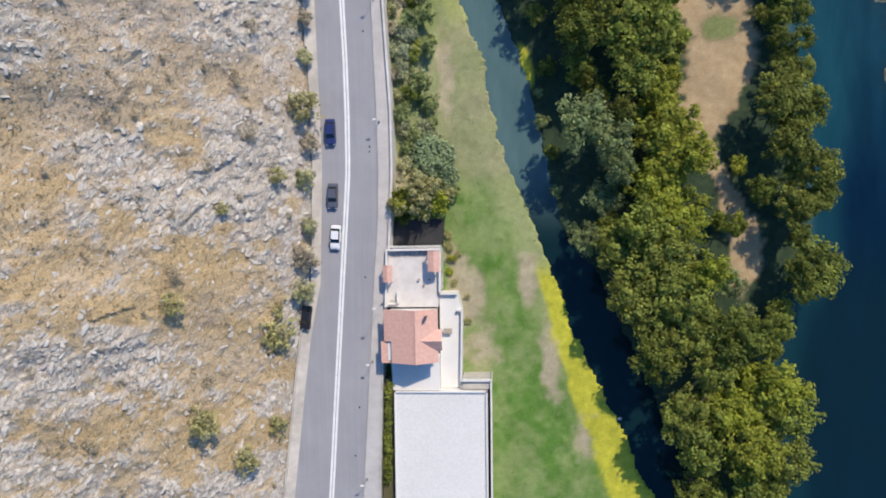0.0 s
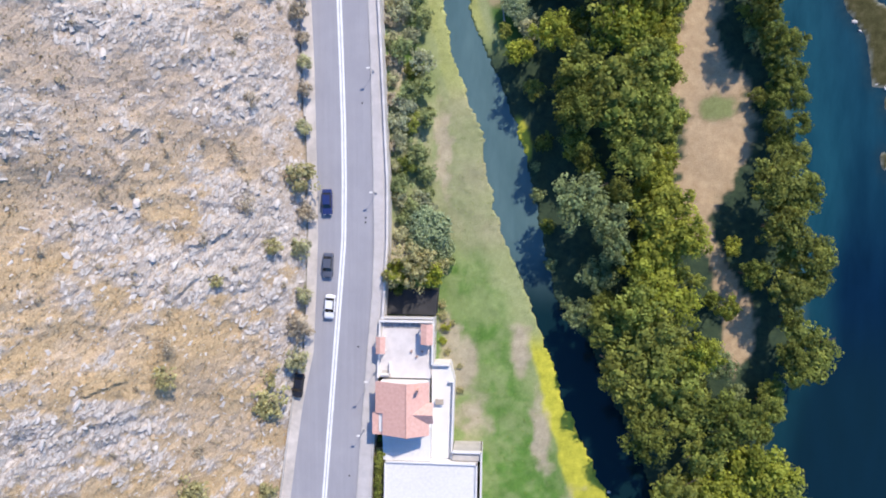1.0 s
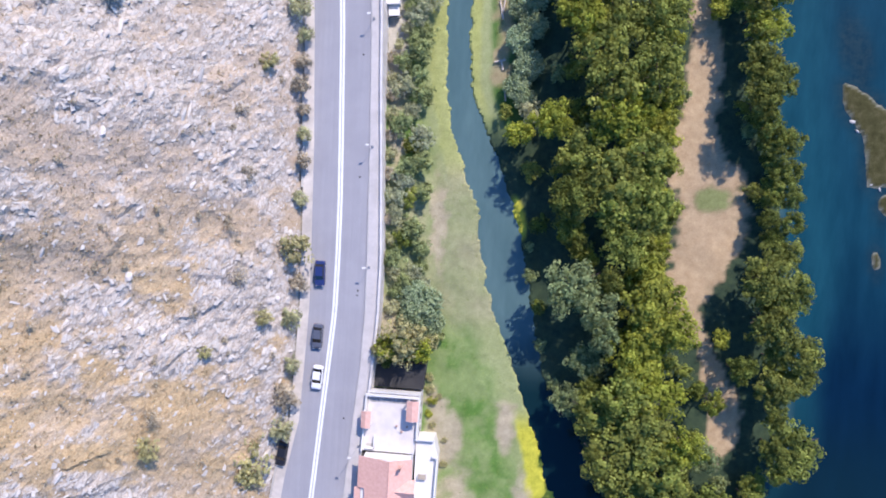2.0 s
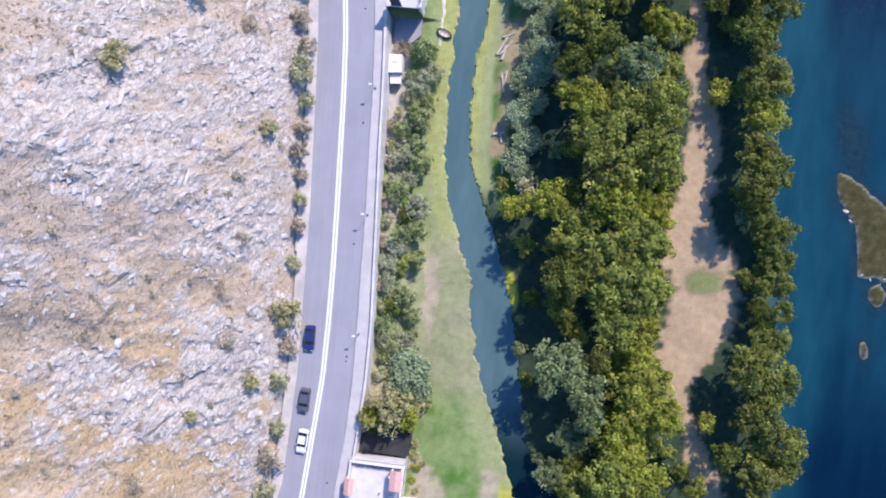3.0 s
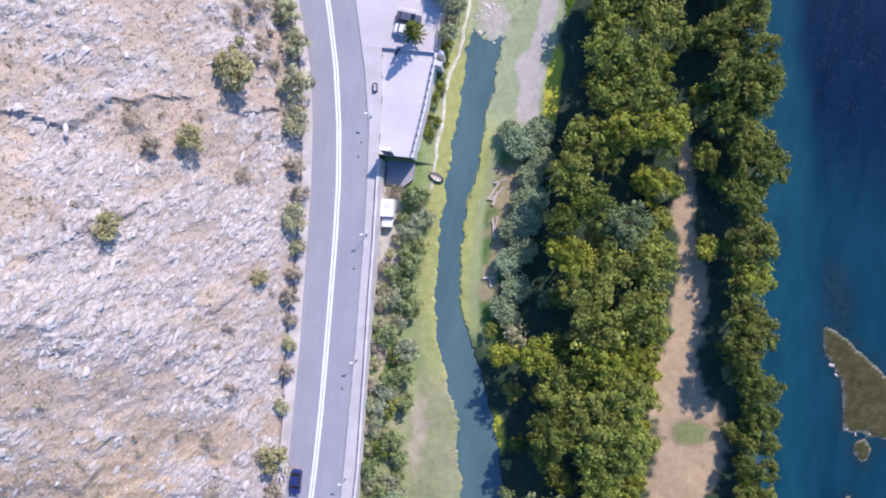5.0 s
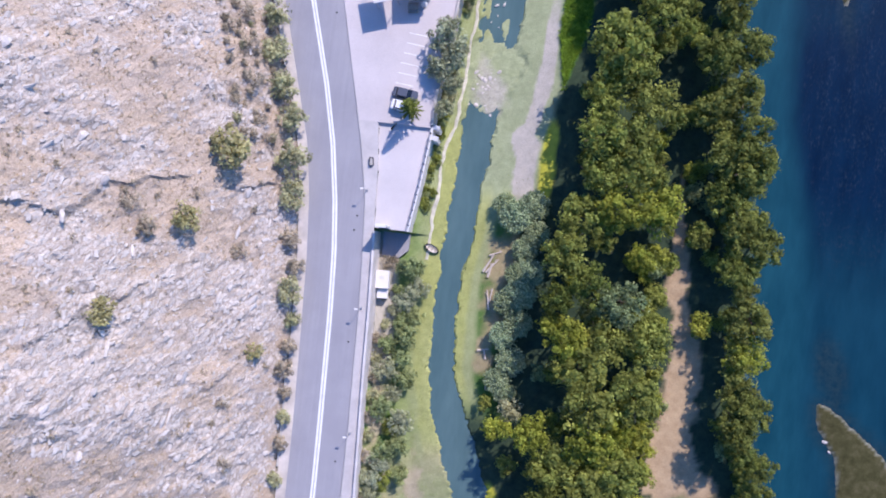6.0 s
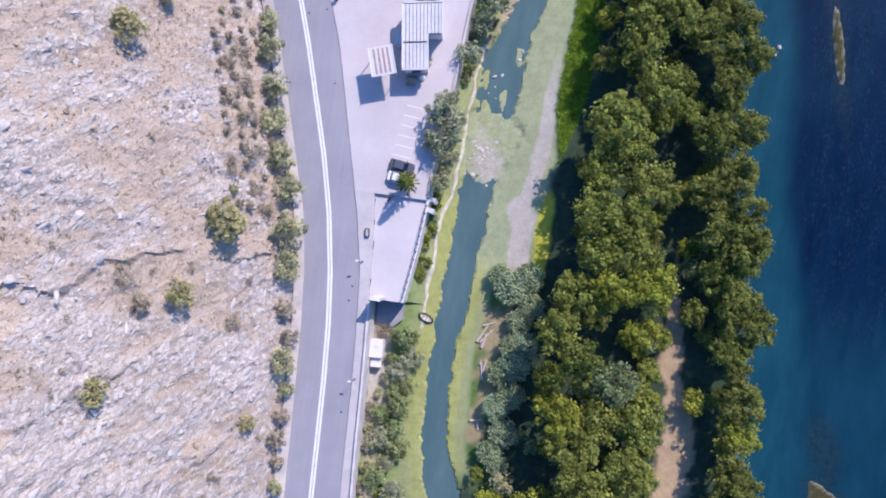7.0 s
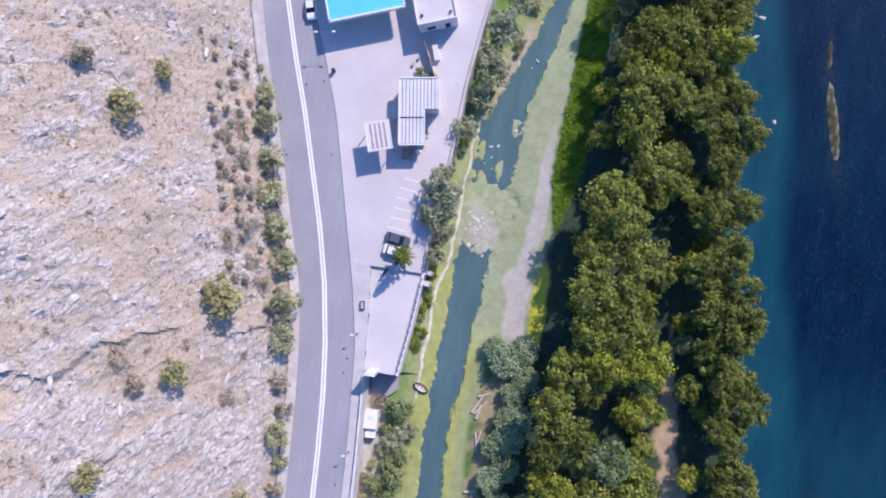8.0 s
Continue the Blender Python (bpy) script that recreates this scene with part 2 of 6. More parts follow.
M_GRASS = leaf("grass_blades", (0.12, 0.27, 0.02), (0.32, 0.54, 0.06))


# ---------------------------------------------------------------- building helpers
def part(name, shape, material, parent, label=""):
    """Links a bmesh, or a ready mesh, as one mesh object under a thing or a part."""
    if isinstance(shape, bmesh.types.BMesh):
        me = bpy.data.meshes.new(name)
        shape.normal_update()
        shape.to_mesh(me)
        shape.free()
    else:
        me = shape
    if material and not me.materials:
        me.materials.append(material)
    ob = new(name, me)
    ob.parent = parent
    return tagged(ob, label)


def thing(name, m, label, category, group="", kind=""):
    ob = new(name)
    ob.empty_display_size = 0.2
    ob.matrix_basis = m
    return tagged(ob, label, category, group, kind)


def box(x0, x1, y0, y1, z0, z1, bm=None, bevel=0.0):
    bm = bm or bmesh.new()
    r = bmesh.ops.create_cube(bm, size=1.0)
    for v in r["verts"]:
        v.co = Vector(((x0 + x1) / 2 + v.co.x * (x1 - x0), (y0 + y1) / 2 + v.co.y * (y1 - y0), (z0 + z1) / 2 + v.co.z * (z1 - z0)))
    if bevel:
        edges = list({e for v in r["verts"] for e in v.link_edges})
        bmesh.ops.bevel(bm, geom=edges, offset=bevel, segments=2, affect="EDGES", profile=0.6)
    return bm


def rod(p0, p1, r0, r1, sides=8, bm=None):
    bm = bm or bmesh.new()
    p0, p1 = Vector(p0), Vector(p1)
    r = bmesh.ops.create_cone(bm, cap_ends=True, segments=sides, radius1=r0, radius2=r1, depth=(p1 - p0).length)
    m = Matrix.Translation((p0 + p1) / 2) @ (p1 - p0).to_track_quat("Z", "Y").to_matrix().to_4x4()
    bmesh.ops.transform(bm, matrix=m, verts=r["verts"])
    return bm


def prism(corners, z0, z1, bm=None):
    """An upright solid on a plan of corners, given anticlockwise."""
    bm = bm or bmesh.new()
    low = [bm.verts.new((x, y, z0)) for x, y in corners]
    top = [bm.verts.new((x, y, z1)) for x, y in corners]
    n = len(corners)
    bm.faces.new(top)
    bm.faces.new(low[::-1])
    for i in range(n):
        bm.faces.new((low[i], low[(i + 1) % n], top[(i + 1) % n], top[i]))
    return bm


def mesh_from(name, verts, faces, material):
    me = bpy.data.meshes.new(name)
    me.from_pydata(verts.tolist() if hasattr(verts, "tolist") else verts, [], faces.tolist() if hasattr(faces, "tolist") else faces)
    me.materials.append(material)
    return me


def ribbon(left, right, y0, y1, z0, z1, step=2.0):
    """A strip that follows two edges of the plan, with thickness."""
    ys = np.arange(y0, y1 + step * 0.5, step)
    bm = bmesh.new()
    rows = [[bm.verts.new((fx(y), y, z)) for fx, z in ((left, z1), (right, z1), (right, z0), (left, z0))] for y in ys]
    for a, b in zip(rows, rows[1:]):
        for i in range(4):
            bm.faces.new((a[i], a[(i + 1) % 4], b[(i + 1) % 4], b[i]))
    bm.faces.new(rows[0][::-1])
    bm.faces.new(rows[-1])
    bmesh.ops.recalc_face_normals(bm, faces=bm.faces)
    return bm


# ---------------------------------------------------------------- plan: edges as x over y
def edge(text):
    pairs = [tuple(map(float, p.split(","))) for p in text.split()]
    ys, xs = [p[0] for p in pairs], [p[1] for p in pairs]
    return lambda y: np.interp(y, ys, xs)


def shifted(f, dx):
    return lambda y: f(y) + dx


road_left = edge("-60,-37.5 -44,-35.5 -31,-33.8 -21,-32.4 -12,-30.5 -2,-30.02 8,-29.64 17,-29.75 36,-30.15 54,-30.95 64,-31.45 74,-32.35 83,-33.75 93,-36.7 102,-39.3 112,-42.3 121,-45.3 131,-48 160,-56")
road_mid = edge("-60,-30.5 -44,-29.2 -31,-28.2 -21,-27.4 -12,-26.7 -2,-25.9 7,-25.2 17,-25.1 26,-25.2 36,-25.5 55,-26.2 65,-26.8 74,-27.8 84,-29.5 93.6,-31.8 103,-34.56 112.7,-37.42 122,-40.51 132,-43.5 160,-52.2")
road_right = edge("-60,-24.58 -44,-23.48 -31,-22.58 -21,-21.78 -12,-21.12 -2,-20.28 7,-19.94 17,-20.05 26,-20.3 36,-20.5 46,-20.9 55,-21.22 65,-21.82 75,-22.62 85,-24.65 94.4,-27.16 104,-29.57 113,-31.88 123,-35.42 132,-38.92 160,-48.12")
walk_edge = edge("-60,-21.5 -44,-21 -30,-20.4 -16,-19.5 -6,-18.6 7,-17.8 17,-17.8 35,-18.68 46,-19.29 56,-19.69 65,-20.2 70.5,-20.6 80,-21.2 90,-22.3")
lot_edge = edge("70,-15 79,-13.8 87.7,-13 93.5,-13 103,-11.8 111,-11.1 121,-10.5 130,-9.4 136,-8.5 160,-4")
canal_left = edge("-60,32 -46,24 -40,22 -34,18.7 -25,14.4 -19,12 -13,10.1 -3,6.3 7,2.4 12,.6 18,-.9 26,-2.1 31.5,-4.4 37.5,-6.6 44.5,-8.3 53,-9.1 62,-9.3 70,-8.9 78,-8.4 91,-8.1 107,-7.6 113,-7.4 118,-6.2 124,-3.5 134,.7 140,2.8 160,9")
canal_right = edge("-60,44 -46,34 -38,29 -25,23 -13,18 -3,11 7,8.6 17,6.6 23,5.2 27,3.8 35,.8 43,-3.2 49,-4.9 57,-5.2 64,-5 70,-3.9 80,-3.5 93,-2.5 110,-.4 115,0 121,.6 127,2.3 132,3.9 140,5.4 160,12")
river_bank = edge("-60,48 -46,48 -32,46 -19,49 -11,53 7,51.5 20,49.5 33,48.5 51,45.5 77,43.5 97,38.5 123,36 142,33 160,30")
PATH = edge("69,-11.6 75,-11.5 85,-10.8 93,-9.2 102,-8.6 109,-8.4 118,-7.4")
slope_of = edge("-60,.84 12,.84 25,.98 40,1.1 52,1.0 66,.86 130,.82")
bank_top = edge("-60,3 -8,3 0,3.4 40,3.2 50,1.2 68,1.0 72,1.6 160,1.6")


def lattice(x, y, seed):
    h = np.sin(x * 127.1 + y * 311.7 + seed * 74.7) * 43758.5453
    return h - np.floor(h)


def value_noise(x, y, seed=0):
    xi, yi = np.floor(x), np.floor(y)
    u, v = x - xi, y - yi
    u, v = u * u * (3 - 2 * u), v * v * (3 - 2 * v)
    a, b = lattice(xi, yi, seed), lattice(xi + 1, yi, seed)
    c, d = lattice(xi, yi + 1, seed), lattice(xi + 1, yi + 1, seed)
    return (a * (1 - u) + b * u) * (1 - v) + (c * (1 - u) + d * u) * v


def fbm(x, y, seed=0, octaves=4):
    total, amp, norm = 0.0, 1.0, 0.0
    for k in range(octaves):
        total = total + amp * value_noise(x * 2**k, y * 2**k, seed + k)
        norm, amp = norm + amp, amp * 0.55
    return total / norm


def step(a, b, x):
    t = np.clip((x - a) / (b - a), 0, 1)
    return t * t * (3 - 2 * t)


def blob(x, y, cx, cy, rx, ry, turn=0.0):
    c, s = math.cos(radians(turn)), math.sin(radians(turn))
    u, v = (x - cx) * c + (y - cy) * s, -(x - cx) * s + (y - cy) * c
    return np.sqrt((u / rx) ** 2 + (v / ry) ** 2)


ISLAND = ((57.3, 50.6), (60, 49.8), (64, 46.6), (69, 43), (72, 38), (70, 32.6), (66, 33.2), (62.9, 33.4), (62.4, 37), (61.8, 41.2), (59.6, 44.4), (58, 46.6))


def inside_island(x, y):
    """Metres inside the long gravel island; below 0 outside."""
    best, odd = 1e9 + 0 * x, np.zeros(np.shape(x), bool)
    for (x0, y0), (x1, y1) in zip(ISLAND, ISLAND[1:] + ISLAND[:1]):
        dx, dy = x1 - x0, y1 - y0
        f = np.clip(((x - x0) * dx + (y - y0) * dy) / (dx * dx + dy * dy), 0, 1)
        best = np.minimum(best, np.hypot(x - x0 - f * dx, y - y0 - f * dy))
        odd ^= ((y0 > y) != (y1 > y)) & (x < dx * (y - y0) / (dy + 1e-9) + x0)
    return np.where(odd, best, -best)


def isles(x, y):
    """How far inside the river's gravel islands a place lies; below 0 outside."""
    n = 0.9 * (fbm(x * 0.35, y * 0.35, 31) - 0.5) + 0.8 * (fbm(x * 1.1, y * 1.1, 35) - 0.5)
    spots = ((66.2, 30.2, 1.3, 1.9, 0), (65.2, 20.8, 0.8, 1.6, 10), (52.9, 124.2, 0.85, 7.5, 12), (50.8, 136, 0.4, 2.6, 5))
    return np.maximum(np.max([1 - blob(x, y, *s) for s in spots], axis=0), np.clip(inside_island(x, y) * 0.7, -3, 1.2)) + n * 0.6


LEDGES = ((-65.6, 66.6, -62.8, 67.3), (-62.7, 67.1, -59.0, 66.2), (-59.1, 66.4, -55.8, 71.1), (-55.8, 71.3, -48.3, 74.3), (-58.8, 48.3, -54.5, 54.1), (-42.1, 72.7, -37.1, 76.0), (-52.2, 54.7, -49.7, 57.8), (-41.4, 41.6, -39.2, 44.6), (-47.6, 36.2, -45.5, 41.1), (-62.3, 26.3, -60.0, 30.5), (-51.9, 21.4, -50.1, 23.6), (-41.7, 29.6, -38.2, 34.7), (-45.4, 6.2, -40.7, 9.2), (-47.9, -1.5, -44.9, 2.0), (-57.4, -14.7, -53.6, -13.5), (-57.2, -19.7, -53.9, -17.8), (-53.0, 15.3, -51.2, 19.4))


def ledge_rise(x, y):
    """Rock steps of the slope: each lifts the ground behind its edge, which dies away uphill."""
    z = 0 * x
    bend = 1.4 * (fbm(x * 0.5, y * 0.5, 81, 3) - 0.5)
    for x0, y0, x1, y1 in LEDGES:
        ln = math.hypot(x1 - x0, y1 - y0)
        ux, uy = (x1 - x0) / ln, (y1 - y0) / ln
        along = ((x - x0) * ux + (y - y0) * uy) / ln
        behind = -(x - x0) * uy + (y - y0) * ux + bend
        z = z + 0.95 * step(-0.2, 0.15, along) * step(1.2, 0.85, along) * step(0, 0.3, behind) * np.exp(-np.clip(behind, 0, None) / 2.2)
    return z


def upper_edge(y):
    """The east edge of the road's level: pavement wall, then the car park's wall."""
    return np.where(y < 70.3, walk_edge(y), lot_edge(y))


def patches(text):
    return [tuple(map(float, p.split(","))) for p in text.split()]


STRAW_SPOTS = patches("-46,-19,5 -42,-27,4.5 -40,-36,4 -50,-35,4.5 -54,28,3.9 -57,17,4.4 -63,12,4.1 -63,4,4.1 -60,-4,5.4 -51,-11,5.4 -47,-9,4.1 -59,-13,3.1 -39,21,2.9 -49,-26,4.2 -60,-31,5.1 -54,67,3.3 -48,76,4.2 -63,56,3.6 -60,33,5.5 -54,87,4 -45,66,4.2 -62,120,4.1 -56,106,3.4 -69,105,3 -51,69,4.4 -42,65,4.1 -54,113,3.6 -57,97,3.3")
STONE_SPOTS = patches("-61,24,3.6 -43,14,4.2 -56,9,3.8 -46,2,6.9 -39,7,4.4 -49,-11,1.7 -55,-17,2.6 -61,-23,3.7 -65,-20,3 -51,-26,2.7 -40,-33,3 -66,82,3.6 -61,76,3 -64,69,3 -58,63,5 -54,76,4.6 -53,55,4.6 -57,44,6.2 -49,39,4.7 -38,55,3.7 -52,96,2.1 -59,99,2.6 -67,102,2.5 -60,121,2.8 -46,59,4 -40,32,6 -40,9,4")


def straw_share(x, y):
    """From bare limestone (0) to dry grass (1) over the slope."""
    n1, n2, n3 = fbm(x * 0.22, y * 0.22, 41), fbm(x * 0.6, y * 0.6, 43), fbm(x * 0.09, y * 0.09, 47)
    straw = 0.56 + 1.0 * (n3 - 0.5) + 1.0 * (n1 - 0.5) + 1.5 * (n2 - 0.5)
    for spots, w in ((STRAW_SPOTS, 0.5), (STONE_SPOTS, -0.5)):
        for cx, cy, r in spots:
            straw = straw + w * np.exp(-blob(x, y, cx, cy, r, r) ** 2)
    return np.clip(straw, 0, 1)


def sill_share(x, y):
    """The stony shallows at the weir, from 0 to 1."""
    n = fbm(x * 0.5, y * 0.5, 19) - 0.5
    return np.maximum(step(1.25, 0.75, blob(x, y, -4.8, 96.6, 3.8, 4.6) + 0.5 * n), step(1.2, 0.85, blob(x, y, -4.2, 101.2, 5.0, 4.6) + 0.9 * n))


def ground_z(x, y):
    x, y = np.asarray(x, float), np.asarray(y, float)
    d = road_left(y) - 1.9 - x
    up = np.clip(d, 0, None)
    top = np.where(up < 75, up, 75 + (up - 75) * 0.15)
    # rock ribs that run obliquely down the slope
    u, v = x * 0.42 + y * 0.91, -x * 0.91 + y * 0.42
    rib = np.abs(fbm(u * 0.13, v * 0.42, 5, 4) - 0.5) * 2
    chips = np.abs(fbm(u * 0.5, v * 1.2, 9, 3) - 0.5) * 2
    rough = (0.5 - rib) * 1.5 + (0.45 - chips) * 0.62 + (fbm(x * 0.9, y * 0.9, 29, 3) - 0.5) * 1.3 + (fbm(u * 1.1, v * 2.0, 33, 2) - 0.5) * 0.65
    rough = rough * (0.85 - 0.6 * straw_share(x, y)) + (fbm(x * 0.07, y * 0.07, 3) - 0.5) * 4.5
    z_hill = 6.35 + slope_of(y) * 1.04 * top + rough * np.clip(up / 4, 0, 1) * step(62, 46, up) * step(150, 112, np.abs(y - 48))
    z_hill = z_hill + ledge_rise(x, y)
    z_road = np.where((y > 70.3) & (y < 88.2) & (x > walk_edge(y)), 5.6, 6.25)
    ue = upper_edge(y)
    e = x - ue
    cl, cr, rb = canal_left(y), canal_right(y), river_bank(y)
    wob = (fbm(x * 0.55, y * 0.55, 11, 3) - 0.5) * 2.0 + (fbm(x * 1.5, y * 1.5, 15, 2) - 0.5) * 1.3
    wide = np.maximum(cl - ue, 4.0)
    f = np.clip(e / np.minimum(wide * 0.62, 9.0), 0, 1)
    z_bank = 0.32 + (bank_top(y) - 0.32) * (1 - f) ** 1.3 + 0.35 * (fbm(x * 0.3, y * 0.3, 13) - 0.5)
    z_bank = np.maximum(z_bank, 0.12)
    z_east = 0.3 + 1.3 * step(0, 12, x - cr) + 0.5 * (fbm(x * 0.12, y * 0.12, 17) - 0.5) * step(2, 8, x - cr)
    # canal bed
    left_in, right_in = x - cl + wob * 0.7, cr - x + wob * 0.6
    inside = np.minimum(left_in, right_in)
    z_low = np.where(x < (cl + cr) / 2, z_bank, z_east)
    z_low = z_low + (-1.0 - z_low) * step(-0.35, 0.7, inside)
    sill = sill_share(x, y)
    for cx, cy, rx, ry in ((-5.9, 105.2, 1.3, 3.2), (-3.0, 108.2, 0.9, 2.6), (-6.4, 111.5, 0.8, 2.0), (-1.2, 116.5, 1.1, 2.2)):
        shelf = step(1.3, 0.6, blob(x, y, cx, cy, rx, ry) + 1.1 * (fbm(x * 0.8, y * 0.8, 27) - 0.5))
        z_low = z_low + (0.08 - z_low) * shelf * (z_low < 0.08)
    z_low = z_low + (0.05 + 0.25 * (fbm(x * 0.9, y * 0.9, 23) - 0.4) - z_low) * sill
    # river bed with its islands, then the far bank
    in_river = x - rb + wob * 0.5
    bed = np.maximum(-1.6, np.minimum(isles(x, y) * 0.6, 0.22) + 0.02)
    far = step(128, 140, x)
    z_low = np.where(in_river > -1, z_low + (bed - z_low) * step(-1, 1.2, in_river), z_low)
    z_low = z_low + (2.0 - z_low) * far
    z = np.where(e < 0, z_road, z_low)
    return np.where(d > 0, z_hill, z)


def covers(x, y):
    """What covers the ground, kind by kind, from 0 to 1."""
    n1, n2, n3 = fbm(x * 0.22, y * 0.22, 41), fbm(x * 0.6, y * 0.6, 43), fbm(x * 0.09, y * 0.09, 47)
    cl, cr, rb, ue = canal_left(y), canal_right(y), river_bank(y), upper_edge(y)
    hill = step(-0.4, 0.6, road_left(y) - 1.7 - x)
    west = (x > ue) & (x < (cl + cr) / 2)
    east = (x >= (cl + cr) / 2)
    to_water = cl - x
    k = {"hill": hill}
    k["straw"] = straw_share(x, y)
    k["gold"] = np.clip(step(38, -5, y) * (0.25 + 1.1 * n1) + 0.6 * (n1 - 0.5), 0, 1)
    green = np.where(west, 1.0, 0.0)
    k["green"] = np.maximum(green, east * step(9, 6, x - cr) * step(38, 44, y) * step(84, 78, y) * 0.75)
    pg = west * step(0.36, 0.68, n2 * 0.4 + n1 * 0.6) * 0.5
    pg = np.maximum(pg, west * step(9.0, 2.5, to_water + 4 * (n1 - 0.5)) * (0.6 * step(-48, -30, y) + 0.3 * step(-26, -6, y)))
    pg = pg * (1 - 0.45 * step(2, 8, y) * step(33, 27, y))
    yl_bank = np.maximum(west * step(3.2, 1.8, to_water + n1) * step(26, 32, y), east * step(4.4, 3.0, x - cr + 1.5 * (n1 - 0.5)) * step(38, 44, y) * step(84, 76, y)) * 0.95
    k["palegreen"] = np.maximum(np.maximum(pg, yl_bank), 0.1 * np.clip(step(1.1, 0.6, (blob(x, y, 37.6, 29.8, 3.9, 2.4, 12) + 0.8 * (n2 - 0.5))), 0, 1))
    strip = np.where(y < -8, 2.9 - 0.13 * (y + 8), 3.3) * (0.7 + 0.6 * n1)
    yl = west * step(strip, strip - 1.0, to_water) * (step(-8, -13, y) + (0.2 + 0.08 * step(52, 58, y)) * step(29, 34, y) * step(93, 87, y))
    yl = np.maximum(yl, 0.3 * east * step(2.4, 1.4, x - cr + (n1 - 0.5)) * (step(40, 46, y) * step(82, 76, y)))
    yl = np.maximum(yl, step(1.1, 0.7, blob(x, y, 5.0, 24.8, 1.4, 4.2, 14)))
    yl = np.maximum(yl, step(1.15, 0.8, blob(x, y, 7.4, 84.5, 1.5, 8, 0) + 0.7 * (n1 - 0.5)))
    k["yellow"] = np.clip(yl, 0, 1)
    gv = east * step(10.5, 8.8, x - cr + 2 * (n1 - 0.5)) * step(72, 80, y) * 0.9
    k["gravel"] = np.maximum(gv, np.where(x > rb + 4, step(-0.1, 0.1, isles(x, y)) * 0.04 * step(0.16, 0.05, isles(x, y)), 0))
    sand = 0 * x
    wx, wy = x + 4.0 * (fbm(x * 0.3, y * 0.3, 71) - 0.5), y + 5.0 * (fbm(x * 0.3, y * 0.3, 73) - 0.5)
    for cx, cy, rx, ry, turn in ((-8.5, 22, 1.4, 11, 3), (-5.6, -17, 2.6, 5.5, 0), (-4.0, -25, 3.2, 4.5, 10), (-7.8, -11.5, 1.5, 4.5, 0), (4.6, -11.5, 1.6, 3.8, 0), (9.0, -27, 1.5, 5.5, 8), (14.5, -41, 1.6, 4, 10), (-8.4, -8, 1.4, 4, 0), (-16.4, 4, 1.3, 5, 0), (-17, 38, 1.0, 9, 0), (1.4, 66.8, 2.8, 4.6, 0), (1.0, 60, 1.8, 5, 0), (0.4, 51, 1.2, 4, 0), (-3.2, 125, 1.8, 5, -25), (-1.4, 131, 1.6, 5, -25)):
        sand = np.maximum(sand, 0.72 * step(1.5, 0.45, blob(wx, wy, cx, cy, rx, ry, turn) + 1.6 * (n1 - 0.5) + 0.6 * (n2 - 0.5)))
    sand = np.maximum(sand, west * step(2, 9, y) * step(36, 28, y) * (0.1 + 0.4 * n1))
    bare = sand * west
    track = edge("-14,41 -5,42 4,38 11,33.8 15,34 22,36 27,38 33,35.8 37,34 43,34 47,34.4 58,34.2 65,32 71,31.5 77,31 90,30")
    half = edge("-16,.3 -12,2.6 -4,2.8 3,1.5 9,1.8 11,2.6 15,4.4 22,6 27,6 33,6.6 37,4.6 43,2.5 47,3.2 58,2.2 65,1.9 71,1.9 77,.8 84,.1")
    sand = np.maximum(sand, step(1.15, 0.85, np.abs(x - track(y)) / half(y) + 0.9 * (n1 - 0.5) + 0.9 * (n2 - 0.5)) * step(-17, -14, y))
    lush = step(1.25, 0.9, np.abs(x - (8.6 + 0.06 * (y - 103))) / (0.3 + 1.9 * step(97, 110, y)) + 0.8 * (n1 - 0.5)) * step(98, 101, y)
    k["green"] = np.maximum(k["green"], lush)
    sand = np.maximum(sand, np.where(x > rb + 4, (0.05 + 0.1 * step(0.2, 0.05, isles(x, y))) * step(-0.1, 0.1, isles(x, y)), 0))
    bar = edge("76,3.6 80,3.8 84,3.7 88,3.0 90,2.6 92,3.9 98,4.9 103,5.4 110,5.4 117,5.6")
    wide = edge("76,1.4 80,1.9 86,1.9 88.5,2.8 90,2.1 92,1.3 98,1.5 108,1.2 117,.7")
    silt = step(1.12, 0.9, np.abs(x - bar(y)) / wide(y) + 0.7 * (n1 - 0.5) + 0.35 * (n2 - 0.5)) * step(77, 80, y) * step(120, 108, y)
    silt = np.maximum(silt, west * step(4.6, 3.2, x - ue + 2 * (n1 - 0.5)) * step(40, 48, y) * step(70.4, 69, y) * 0.95)
    silt = np.maximum(silt, 0.8 * step(1.3, 0.6, blob(wx, wy, -4.2, 97, 3.2, 4.6) + 0.8 * (n2 - 0.5)))
    silt = np.maximum(silt, 0.5 * bare)
    silt = np.maximum(silt, west * 0.1 * step(2, 9, y) * step(38, 30, y) * (0.6 + 0.8 * n1))
    k["silt"] = silt * (1 - lush)
    k["isle"] = np.where(x > rb + 4, step(0.06, 0.24, isles(x, y) + 0.5 * (n2 - 0.5)), 0)
    k["silt"] = np.maximum(k["silt"], np.where(x > rb + 4, 0.3 * step(-0.2, 0.02, isles(x, y)), 0))
    k["sand"] = np.clip(sand, 0, 1) * (1 - hill)
    patch = step(1.1, 0.6, (blob(x, y, 37.6, 29.8, 3.9, 2.4, 12) + 0.8 * (n2 - 0.5))) + np.where(x > rb + 4, 0.06 * step(0.0, 0.3, isles(x, y)), 0)
    k["olive"] = np.clip(patch, 0, 1)
    under = np.maximum(step(0.2, 0.6, x - cl) * step(0.2, 0.6, cr - x), step(0.5, 1.5, x - rb) * (1 - step(-0.15, 0.05, isles(x, y))))
    k["bed"] = np.clip(under, 0, 1) * (1 - sill_share(x, y))
